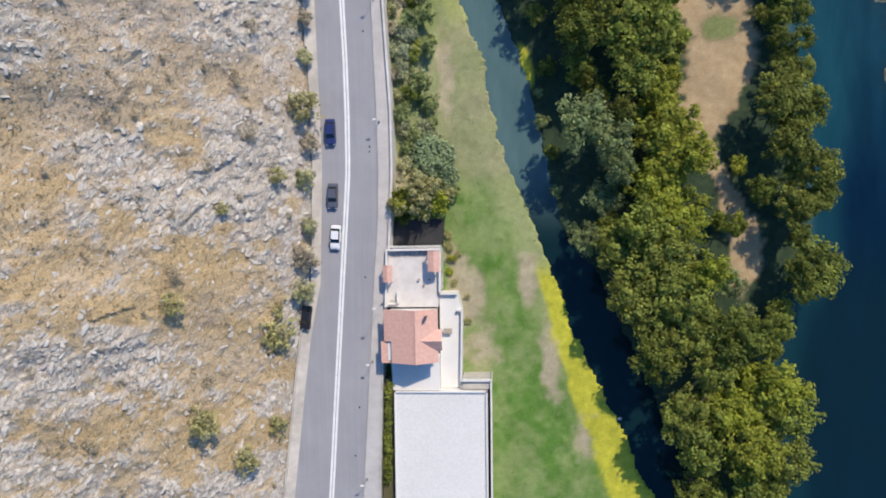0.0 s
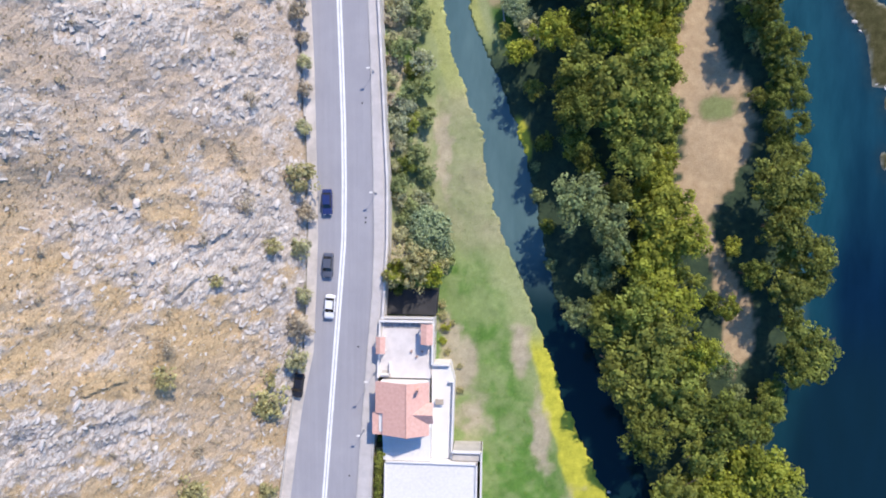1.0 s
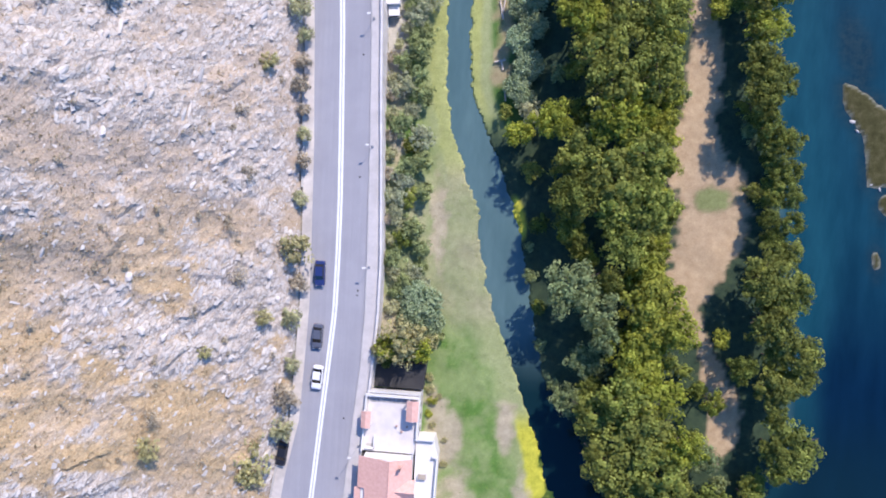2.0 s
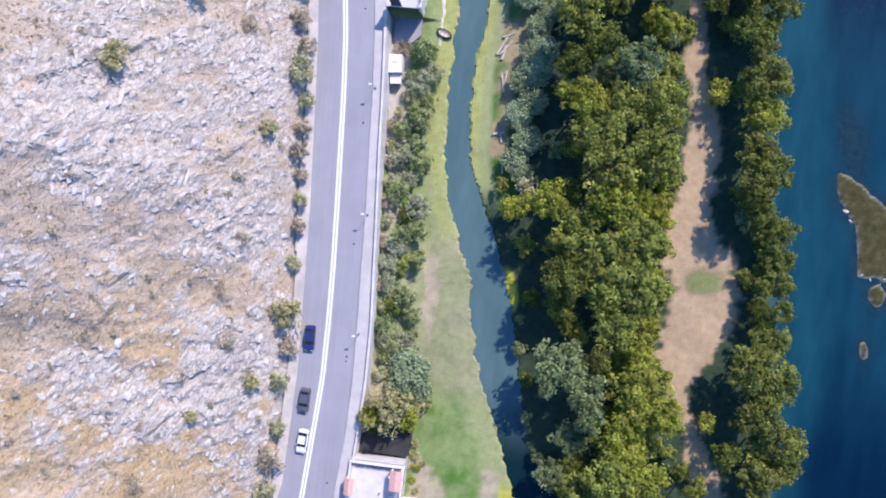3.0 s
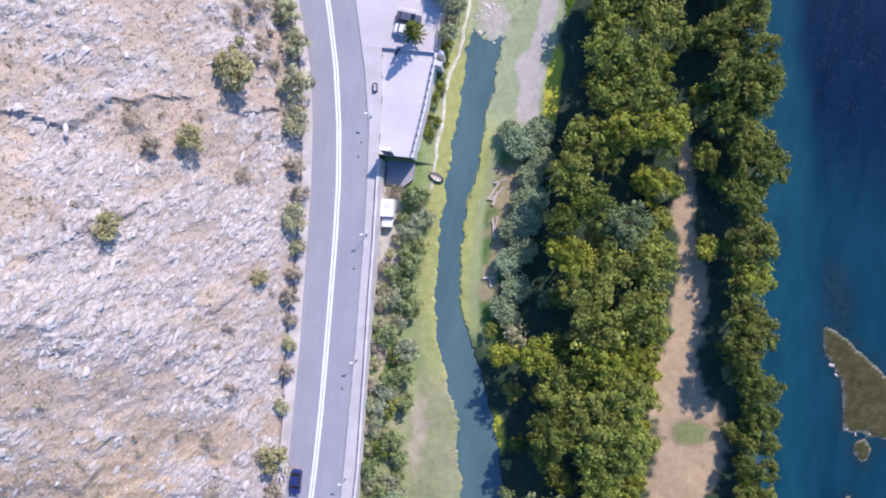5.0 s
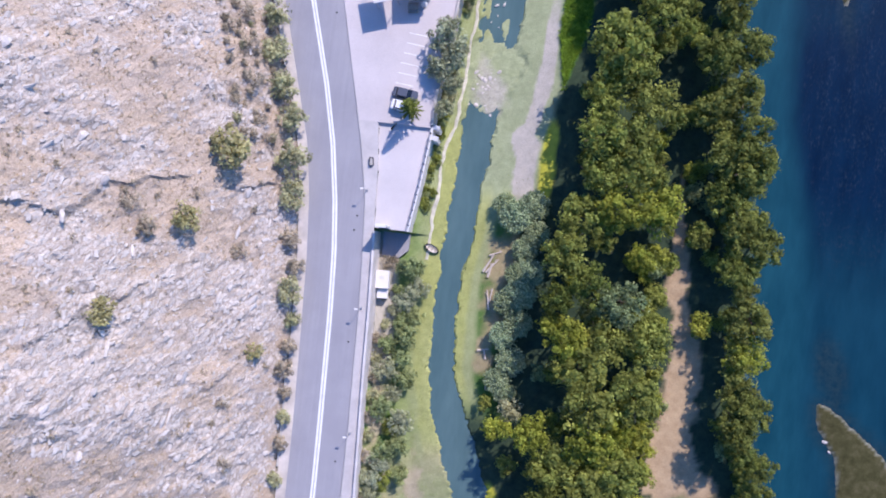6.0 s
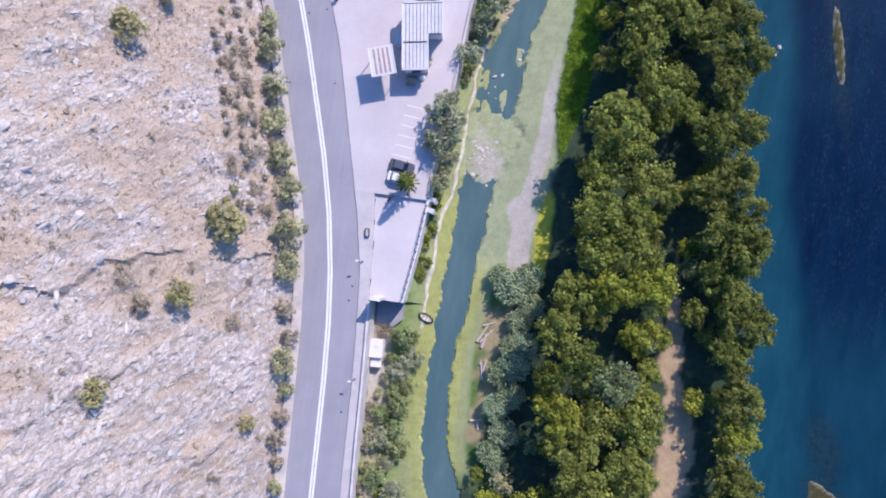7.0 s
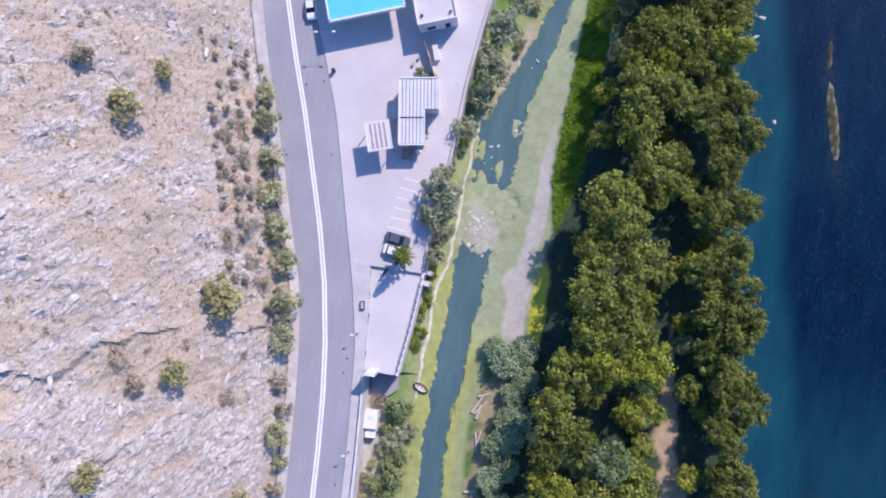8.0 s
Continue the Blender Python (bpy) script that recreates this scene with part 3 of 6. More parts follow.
    k["green"] = np.maximum(k["green"] * (1 - k["bed"]), k["olive"] * 0.8)
    k["sand"] = k["sand"] * (1 - 0.7 * np.clip(step(1.1, 0.6, (blob(x, y, 37.6, 29.8, 3.9, 2.4, 12) + 0.8 * (n2 - 0.5))), 0, 1))
    k["gravel"] = np.maximum(k["gravel"] * (1 - lush), 0.85 * sill_share(x, y))
    for cx, cy, rx, ry in ((-5.9, 105.2, 1.6, 3.4), (-3.0, 108.2, 1.2, 2.8), (-6.4, 111.5, 1.0, 2.2), (-1.2, 116.5, 1.3, 2.4)):
        near = step(1.3, 0.9, blob(x, y, cx, cy, rx, ry))
        k["palegreen"] = np.maximum(k["palegreen"], near)
        k["yellow"] = k["yellow"] * (1 - 0.75 * near)
    for key in ("palegreen", "yellow", "gravel"):
        k[key] = np.clip(k[key], 0, 1) * (1 - hill)
    k.pop("olive")
    return k


def build_ground():
    far = np.array([90, 130, 200, 320, 520, 900, 1600, 3000.0])
    xs = np.unique(np.r_[-84 - far, np.arange(-84, -70, 0.7), np.arange(-70, -28, 0.3), np.arange(-28, 16, 0.4), np.arange(16, 72, 0.6), 75, 80, 90, 105, 120, 128, 134, 140, 70 + far[1:]])
    ys = np.unique(np.r_[-58 - far, np.arange(-58, 156, 0.4), 156 + far])
    gx, gy = np.meshgrid(xs, ys)
    z = ground_z(gx, gy)
    nx, ny = len(xs), len(ys)
    verts = np.stack([gx, gy, z], -1).reshape(-1, 3)
    i = np.arange(nx * ny).reshape(ny, nx)
    faces = np.stack([i[:-1, :-1], i[:-1, 1:], i[1:, 1:], i[1:, :-1]], -1).reshape(-1, 4)
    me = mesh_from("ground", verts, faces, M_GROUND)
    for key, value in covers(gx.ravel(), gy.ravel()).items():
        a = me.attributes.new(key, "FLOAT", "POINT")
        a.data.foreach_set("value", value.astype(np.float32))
    ob = new("ground", me)
    return tagged(ob, "limestone slope, grassy canal bank and wooded river flat", "ground", kind="structure")


GROUND = build_ground()


def build_water(name, left, right, columns, label, deep):
    ys = np.arange(-160, 260.1, 2.0)
    gx = np.stack([np.linspace(left(y), right(y), columns) for y in ys])
    gy = np.repeat(ys[:, None], columns, 1)
    i = np.arange(gx.size).reshape(gx.shape)
    faces = np.stack([i[:-1, :-1], i[:-1, 1:], i[1:, 1:], i[1:, :-1]], -1).reshape(-1, 4)
    me = mesh_from(name, np.stack([gx, gy, 0 * gx], -1).reshape(-1, 3), faces, M_WATER)
    x, y = gx.ravel(), gy.ravel()
    off = x - river_bank(y)
    n = fbm(x * 0.1, y * 0.05, 61)
    mid = step(-2, 2, off) if deep else 0.1 + 0.3 * n
    reach = 0.4 + 0.6 * np.maximum(step(66, 88, y), step(28, -6, y))
    near = 6.5 - 4.5 * step(24, -4, y)
    dp = step(near, near + 5, off + 3 * (n - 0.5)) * reach * (1 - 0.3 * step(0.45, 0.7, fbm(x * 0.05, y * 0.03, 67))) if deep else 0 * x
    silted = 0.55 * step(-1.6, 0.0, np.maximum(isles(x, y), 1 - blob(x, y, 59.2, 56, 1.4, 3.2, 18))) if deep else 0 * x
    weed = step(9, 13, off + 4 * (n - 0.5)) * step(62, 84, y) if deep else 0 * x
    # darkness put into the colour, not depth: southern canal beside the wood, southern river
    painted_shade = 0.65 * step(4, -22, y) if deep else step(8, -6, y)
    for key, value in (("mid", mid), ("deep", dp), ("painted_shade", painted_shade), ("weed", weed), ("silted", silted)):
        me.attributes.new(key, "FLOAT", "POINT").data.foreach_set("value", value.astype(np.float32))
    return tagged(new(name, me), label, "water", kind="structure")


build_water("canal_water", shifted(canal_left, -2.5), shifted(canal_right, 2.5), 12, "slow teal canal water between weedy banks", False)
build_water("river_water", shifted(river_bank, -3.5), lambda y: 137.0, 120, "deep blue river water along the trees", True)


# ---------------------------------------------------------------- road, pavement, walls
def structure(name, bm, material, label, category):
    ob = part(name, bm, material, None)
    return tagged(ob, label, category, kind="structure")


ROAD = structure("road", ribbon(road_left, road_right, -90, 180, 6.1, 6.5), M_ASPHALT, "sun-bleached grey asphalt two-lane road", "road")
for dx in (-0.43, 0.07):
    part("centre_line", ribbon(shifted(road_mid, dx), shifted(road_mid, dx + 0.36), -90, 180, 6.46, 6.505), M_PAINT, ROAD, "solid white painted line")
for y, dx in ((-33.5, 4.1), (-11, 3.9), (10.2, 3.7), (11.0, 3.75), (30.2, 3.3), (50.6, 3.6), (69.5, 3.4), (-42, 3.8), (72, 3.9), (106, 3.8), (117.5, 1.0), (118.5, 4.4)):
    bm = bmesh.new()
    bmesh.ops.create_cone(bm, cap_ends=True, segments=10, radius1=0.17, radius2=0.15, depth=0.02)
    ob = part("manhole_cover", bm, M_DARK, ROAD, "small dark disc on the asphalt")
    ob.location = (float(road_mid(y)) + dx, y, 6.511)

structure("gutter", ribbon(shifted(road_left, -1.7), road_left, -90, 180, 6.0, 6.53), plain("gutter_concrete", (0.58, 0.53, 0.475), 0.9, 0.25), "pale dusty concrete gutter at the foot of the slope", "gutter")
for y0, y1 in ((-60, -14), (28, 44), (96, 160)):
    structure("toe_wall_%d" % (1 + (y0 > 0) + (y0 > 60)), ribbon(shifted(road_left, -1.95), shifted(road_left, -1.7), y0, y1, 6.0, 6.95), M_WALL, "low rough concrete wall beside the road", "wall")
structure("pavement", ribbon(road_right, walk_edge, -90, 90, 6.0, 6.62), M_CONCRETE, "narrow pale concrete pavement with a raised edge", "pavement")
structure("kerb", ribbon(shifted(road_right, -0.08), shifted(road_right, 0.12), -90, 90, 6.0, 6.66), plain("kerb_stone", (0.5, 0.48, 0.46), 0.85), "worn pale kerb along the pavement", "kerb")
structure("retaining_wall", ribbon(shifted(walk_edge, -0.05), shifted(walk_edge, 0.32), -6.2, 70.2, -0.5, 7.15), plain("parapet_render", (0.66, 0.62, 0.58), 0.85, 0.2), "whitewashed low parapet above the canal bank", "wall")
structure("retaining_wall_south", ribbon(shifted(walk_edge, -0.05), shifted(walk_edge, 0.25), -90, -6.4, -0.5, 6.75), M_WALL, "cement retaining wall beside the house", "wall")

# car park, and the lower terrace before it
LOT = structure("car_park", ribbon(lambda y: float(road_right(y)) + 0.01, shifted(lot_edge, -0.1), 88.2, 178, 5.9, 6.64), M_LOT, "bright concrete car park by the road", "pavement")
structure("forecourt_terrace", ribbon(lambda y: float(walk_edge(y)) + 0.02, shifted(lot_edge, -0.1), 70.4, 88.1, 0, 6.05), plain("forecourt_concrete", (0.6, 0.56, 0.545), 0.85, 0.08, 0.7), "white paved terrace above the canal", "terrace")
structure("terrace_wall", ribbon(shifted(lot_edge, -0.1), shifted(lot_edge, 0.28), 70.4, 88.6, -0.5, 6.45), M_WHITE, "white terrace wall with a flat coping", "wall")
structure("car_park_wall", ribbon(shifted(lot_edge, -0.1), shifted(lot_edge, 0.3), 88.7, 178, -0.5, 7.0), plain("park_wall", (0.55, 0.51, 0.46), 0.9, 0.2), "pale stone car park wall above the canal", "wall")
for i in range(6):
    y = 103.7 - 1.72 * i
    x0 = -18.75 - 0.27 * i
    bm = prism([(x0, y + 0.02), (x0 + 3.05 + 0.02 * i, y - 0.33), (x0 + 3.08 + 0.02 * i, y - 0.19), (x0 + 0.03, y + 0.16)], 6.60, 6.648)
    part("bay_line", bm, M_PAINT, LOT, "white painted parking bay line")

RAIL = thing("terrace_railing", pose(0, 0, 6.45), "dark iron posts along the white terrace wall", "railing")
for k in range(13):
    y = 71.4 + 1.32 * k
    bm = rod((0, 0, -0.02), (0, 0, 0.85), 0.07, 0.06)
    rod((0, 0, 0.85), (0, 0, 0.97), 0.12, 0.05, 8, bm)
    part("post", bm, M_DARK, RAIL).location = (float(lot_edge(y)) + 0.09, y, 0)
for z in (0.45, 0.8):
    part("rail", ribbon(shifted(lot_edge, 0.07), shifted(lot_edge, 0.11), 71.4, 87.3, z, z + 0.04, 1.0), M_STEEL, RAIL)


# ---------------------------------------------------------------- plants
def leaf_cards(rng, centre, normal, size):
    """Arrays of leaf quads: one at each centre, facing about its normal."""
    n = len(centre)
    nr = normal / np.linalg.norm(normal, axis=1, keepdims=True)
    a = np.cross(nr, rng.normal(size=(n, 3)))
    a /= np.linalg.norm(a, axis=1, keepdims=True)
    b = np.cross(nr, a)
    s = size * rng.uniform(0.6, 1.25, (n, 1))
    w = s * rng.uniform(0.45, 0.8, (n, 1))
    quad = np.stack([centre - a * s, centre + b * w - a * s * 0.1, centre + a * s, centre - b * w + a * s * 0.1], 1)
    return quad.reshape(-1, 3), np.arange(4 * n).reshape(n, 4)


def crown_mesh(name, seed, material, radius, z0, z1, lobes, per_lobe, leaf_size, lobe_r=(0.28, 0.42), up=0.3):
    """A crown of lobes round an uneven ellipsoid, each thick with leaves, with gaps between."""
    rng = np.random.default_rng(seed)
    mid, half = (z0 + z1) / 2, (z1 - z0) / 2
    verts, faces, base = [], [], 0
    lean = rng.normal(0, 0.08, 2)
    skew = rng.uniform(0.82, 1.18, 8)
    for k in range(lobes):
        d = rng.normal(size=3)
        d[2] = abs(d[2]) * 0.9 - 0.25
        d /= np.linalg.norm(d)
        wide = skew[int((math.atan2(d[1], d[0]) + math.pi) / (2 * math.pi) * 7.99)]
        reach = rng.uniform(0.3, 0.9) * wide
        lr = radius * rng.uniform(*lobe_r)
        c = np.array([d[0] * radius * reach, d[1] * radius * reach, mid + d[2] * half * reach])
        c[:2] += lean * (c[2] - z0)
        dirs = rng.normal(size=(per_lobe, 3))
        dirs[:, 2] = dirs[:, 2] * 0.8 + 0.35
        dirs /= np.linalg.norm(dirs, axis=1, keepdims=True)
        pts = c + dirs * lr * rng.uniform(0.45, 1.2, (per_lobe, 1)) * (1, 1, 0.8)
        v, f = leaf_cards(rng, pts, dirs + rng.normal(0, 0.38, (per_lobe, 3)) + (0, 0, up), leaf_size)
        verts.append(v)
        faces.append(f + base)
        base += len(v)
    me = mesh_from(name, np.concatenate(verts), np.concatenate(faces), material)
    clump = np.repeat(rng.uniform(-0.34, 0.3, lobes), per_lobe)
    me.attributes.new("clump", "FLOAT", "FACE").data.foreach_set("value", clump.astype(np.float32))
    return me


def trunk_mesh(name, seed, height, r, limbs, reach, fork):
    rng = random.Random(seed)
    bm = bmesh.new()
    top = Vector((rng.uniform(-0.3, 0.3), rng.uniform(-0.3, 0.3), height * 0.8))
    knee = Vector((top.x * 0.3, top.y * 0.3, height * 0.4))
    rod((0, 0, -0.4), knee, r, r * 0.72, 7, bm)
    rod(knee, top, r * 0.72, r * 0.25, 6, bm)
    for k in range(limbs):
        a = 2 * math.pi * (k + rng.random() * 0.6) / limbs
        z = height * rng.uniform(fork, 0.68)
        p = Vector((top.x * z / top.z, top.y * z / top.z, z))
        q = p + Vector((math.cos(a) * reach, math.sin(a) * reach, height * rng.uniform(0.12, 0.24))) * rng.uniform(0.55, 0.9)
        rod(p, q, r * 0.4, r * 0.12, 5, bm)
    me = bpy.data.meshes.new(name)
    bm.to_mesh(me)
    bm.free()
    me.materials.append(M_BARK)
    return me


PLANT_KINDS = {}
PLACED = []


def plant_kind(key, crowns, trunk):
    PLANT_KINDS[key] = (crowns, trunk)


def plant(key, name, x, y, r, label, category, group, rng, z=None, tall=1.0, sink=0.0):
    """One plant with its own trunk and crown; r scales it from a nominal radius of 1."""
    crowns, trunk = PLANT_KINDS[key]
    base = float(ground_z(x, y)) if z is None else z
    m = pose(x, y, base - sink, 0, 0, rng.uniform(0, 360)) @ Matrix.Diagonal((r, r, r * tall, 1))
    root = thing(name, m, label, category, group)
    PLACED.append((x, y, r))
    if trunk:
        part("trunk", trunk, None, root)
    part("crown", rng.choice(crowns), None, root)
    return root


for tone in "dmgyv":
    crowns = [crown_mesh("big_crown", 100 + 7 * k + ord(tone), LEAVES[tone], 1.0, 1.1, 3.2, 64, 40, 0.07, (0.14, 0.28)) for k in range(3)]
    plant_kind("tree_" + tone, crowns, trunk_mesh("trunk", 5, 2.9, 0.075, 6, 0.9, 0.4))
for tone in "dmgyobskv":
    crowns = [crown_mesh("low_crown", 300 + 7 * k + ord(tone), LEAVES[tone], 1.0, 0.15, 1.45, 32, 26, 0.097, (0.18, 0.34), 1.0) for k in range(3)]
    plant_kind("bush_" + tone, crowns, trunk_mesh("stem", 9, 1.2, 0.07, 5, 0.6, 0.2))
crowns = [crown_mesh("thin_crown", 500 + 7 * k, LEAVES["b"], 1.0, 0.1, 0.95, 14, 32, 0.07, (0.25, 0.45)) for k in range(3)]
plant_kind("dry", crowns, trunk_mesh("stem", 11, 0.8, 0.05, 6, 0.6, 0.1))
crowns = [crown_mesh("sparse_crown", 550 + 7 * k, LEAVES["b"], 1.0, 0.1, 0.8, 10, 20, 0.12, (0.25, 0.45)) for k in range(4)]
plant_kind("small_dry", crowns, None)


def cane_mesh(seed, material):
    """A brake of giant reed: upright stems with long drooping blades."""
    rng = np.random.default_rng(seed)
    verts, faces = [], []
    for k in range(150):
        a, q = rng.uniform(0, 2 * math.pi), math.sqrt(rng.uniform(0, 1))
        foot = np.array([math.cos(a) * q * 0.95, math.sin(a) * q * 0.95, 0.0])
        h = rng.uniform(0.8, 1.25) * (1.1 - 0.35 * q)
        for j in range(9):
            z = h * rng.uniform(0.45, 1.0)
            t = rng.uniform(0, 2 * math.pi)
            out = np.array([math.cos(t), math.sin(t), 0.0])
            side = np.array([-out[1], out[0], 0.0]) * 0.045
            ln = rng.uniform(0.16, 0.3)
            p0 = foot + (0, 0, z)
            p1 = p0 + out * ln * 0.6 + (0, 0, ln * 0.45)
            p2 = p0 + out * ln * 1.25 + (0, 0, ln * 0.1)
            b = len(verts)
            verts += [p0, p1 - side, p2, p1 + side]
            faces.append((b, b + 1, b + 2, b + 3))
    return mesh_from("cane_crown", np.array(verts), np.array(faces), material)


plant_kind("cane", [cane_mesh(k, M_CANE) for k in (1, 2, 3)], None)

TONE_WORDS = {"d": "dark green", "m": "mid-green", "g": "grey-green", "y": "yellow-green", "o": "olive", "b": "brown", "s": "silvery green", "k": "khaki-green", "v": "olive-green"}


def grove(rows, scale, tall, group, name, words, category, prefix, seed, sink=0.0, z=None, height=0.0):
    """Plants from rows of text: x y radius tone."""
    rng = random.Random(seed)
    for row in rows.strip().split(";"):
        x, y, r, tone = row.split()
        tall = height / (3.2 * scale * float(r)) if height else tall
        plant(prefix + tone, name, float(x), float(y), float(r) * scale * rng.uniform(0.95, 1.1), "%s %s" % (TONE_WORDS[tone], words), category, group, rng, z, tall * rng.uniform(0.9, 1.1), sink)


POPLAR = "broad-leaved tree with a lumpy crown in the riverside wood"
grove("14.5 29.2 4.1 d;20.6 28.1 4.5 m;24.1 27 4.1 m;14.4 14.2 4.5 g;17.9 11.4 3.6 g;22.3 21.9 3.6 m;27.5 12 5.4 y;31 8.4 3.2 y;24.9 4.1 4.1 y;22.2 -3 3.6 m;28.4 -1.3 4.5 y;19.6 -6.5 4.5 m;26.6 -7.5 4.5 m;21.3 -13.8 4.5 m;28.4 -14.8 4.5 m;25.7 -20.2 3.6 m;31.9 -21.2 4.1 m;24.9 -24.8 3.6 d;33.6 -10.3 3.2 y;34.5 -25.7 3.6 m;38.9 -21.2 4.1 d", 1.1, 1.0, "riverside wood", "tree", POPLAR, "tree", "tree_", 1, 0, None, 10.9)
grove("30.1 -34 4.5 m;36.3 -33 4.5 y;42.4 -30.3 5 y;46.2 -33.9 4.5 m;32.8 -39.5 3.6 m;39.8 -39.4 4.5 y;45.9 -41.2 3.6 m;33 -48 4.4 m;41 -48 4.6 m;36 -55 4.4 d;45 -54 4.4 m", 1.1, 1.0, "riverside wood", "tree", POPLAR, "tree", "tree_", 2, 0, None, 11.2)
grove("15.2 83.3 3.6 m;20.4 84.6 3.6 m;24.6 78.8 4.4 y;18.6 77.3 3.5 y;12.6 75.9 4.1 m;11.4 70.3 3.6 m;11.4 63.1 2.7 d;21.2 63.2 3.6 g;15.5 66.2 3 d;13 56.9 3.8 y;19.3 56.7 4.1 m;25.4 57.4 3.7 m;16.2 52.8 4.1 m;24.6 49.2 4.1 m;17.8 46.6 4.1 m;10 41.1 3 y;19.5 39.5 4.1 y;13.7 35.2 4.1 m;18.6 32.1 4.5 m;24.3 36.5 3.6 m;24.4 28.3 4.2 m;13.7 27.9 3.3 d", 1.1, 1.0, "riverside wood", "tree", POPLAR, "tree", "tree_", 3, 0, None, 12.3)
grove("18.1 132.2 4.1 d;22.3 134.6 4.1 m;17.5 123.7 3.8 m;17.4 117.7 4.1 m;22.6 122.6 3.6 m;21 111.2 3.6 m;14.8 103.9 4.8 m;18.9 100.8 4.1 m;14.1 96.4 3.6 m;21.4 95.6 3.8 m;15 90.1 3.6 m;19.7 89 4.1 m;16.4 143 4.2 m;23 144 4.2 m;20 153 4.4 m;28 150 4.4 d", 1.1, 1.0, "riverside wood", "tree", POPLAR, "tree", "tree_", 4, 0, None, 12.3)
grove("17.4 1.8 3.0 g;15 -5.4 2.4 g;18.4 -3.2 2.6 d", 1.1, 1.0, "riverside wood", "tree", "low grey-green tree at the canal edge of the wood", "tree", "tree_", 7, 0, None, 7.0)
STRIP = "broad-leaved tree at the edge of the blue river"
grove("47.8 21.5 3.2 v;47.6 30.6 2.5 v;47.2 38.4 3.2 v;48.6 26 2.2 v;48 34.4 2.2 v;45.2 40.6 2 d;45.4 27.2 1.8 d", 1.0, 0.85, "river edge trees", "tree", STRIP, "tree", "tree_", 15, 0, None, 6.2)
grove("44.3 17.3 4.4 v;48.5 15.4 3.8 v;45.2 10.1 3.8 d;50 5.5 3.8 v;41.5 2.1 2.8 d;47 -.8 3.6 v;51 1.8 3 v;50 -9.9 5.6 v;44.2 48.7 3.3 v;41.3 51.1 4 v;41.2 44.6 2.8 d", 1.0, 0.85, "river edge trees", "tree", STRIP, "tree", "tree_", 5, 0, None, 9.3)
grove("39.6 87.5 4.2 v;36.6 82.7 3.8 d;39.6 77.5 4 v;42.8 75.1 3.3 v;38.9 71 3.8 v;42.2 63.3 4.2 v;42 57.6 4 y;25.7 137.3 4.2 v;30.8 138.5 4.2 v;31.2 131.8 4 y;26.7 129.7 4 v;29.7 121.5 4 v;33.4 123.5 4 v;35.8 117.8 3.6 v;33.8 113.2 4 v;31.8 105.7 4.4 v;36.8 106.1 4 v;36.8 99 4 v;32.4 95.5 3.8 v;35.9 89.4 4.2 v;40.2 86.5 3.8 v;38.5 93.5 3 v;30 146 4.2 v", 0.95, 0.85, "river edge trees", "tree", STRIP, "tree", "tree_", 6, 0, None, 9.3)

rng = random.Random(20)
for k in range(46):
    y = -48 + 4.3 * k + rng.uniform(-1.5, 1.5)
    tone = rng.choice("vvvvmvdo") if y > -12 else "m"
    tone = "m" if tone == "o" else tone
    low = 19 < y < 41
    r = rng.uniform(1.9, 2.8) * (0.8 if low else 1)
    plant("tree_" + tone, "tree", float(river_bank(y)) - (rng.uniform(1.5, 3) if low else rng.uniform(2.5, 5.2)), y, r, "%s %s" % (TONE_WORDS[tone], STRIP), "tree", "river edge trees", rng, None, (rng.uniform(4.5, 6) if low else rng.uniform(7.2, 9.2)) / (3.2 * r))
# slimmer trees that close the wood between the large ones
for k in range(420):
    y = rng.uniform(-48, 148)
    x = rng.uniform(float(canal_right(y)) + 7.5, 26.5 if y > 2 else 44)
    r = rng.uniform(1.9, 2.9)
    if (y > 72 and x < 13.5) or (36 < y <= 72 and x < 11) or covers(np.array([x]), np.array([y]))["sand"][0] > 0.02 or x > float(river_bank(y)) - 9:
        continue
    if min(math.hypot(x - px, y - py) / (r + pr) for px, py, pr in PLACED) < 0.62:
        continue
    tone = rng.choice("mmmdgy")
    plant("tree_" + tone, "tree", x, y, r, "%s slim tree inside the riverside wood" % TONE_WORDS[tone], "tree", "riverside wood", rng, None, rng.uniform(7.5, 11) / (3.2 * r))
# shrubs under the wood's edges
rng = random.Random(21)
for k in range(230):
    y = rng.uniform(-50, 146)
    x = rng.uniform(float(canal_right(y)) + 4.5, float(river_bank(y)) - 1.5)
    c = covers(np.array([x]), np.array([y]))
    if c["sand"][0] > 0.02 or c["gravel"][0] > 0.1 or (y > 72 and x < 12) or (40 < y < 82 and x < 9):
        continue
    tone = rng.choice("dmmmyg")
    plant("bush_" + tone, "undergrowth_shrub", x, y, rng.uniform(1.4, 2.6), "%s leafy shrub under the riverside trees" % TONE_WORDS[tone], "shrub", "wood undergrowth", rng, None, rng.uniform(1.0, 2.0))
for k in range(100):
    y = rng.uniform(4, 74)
    x = 28.5 + rng.uniform(-4.2, 2.2) - 0.02 * y
    if covers(np.array([x]), np.array([y]))["sand"][0] > 0.3:
        continue
    plant("bush_" + rng.choice("mmy"), "clearing_shrub", x, y, rng.uniform(1.4, 2.3), "fresh green shrub along the dirt clearing", "shrub", "wood undergrowth", rng, None, rng.uniform(1.0, 1.7))

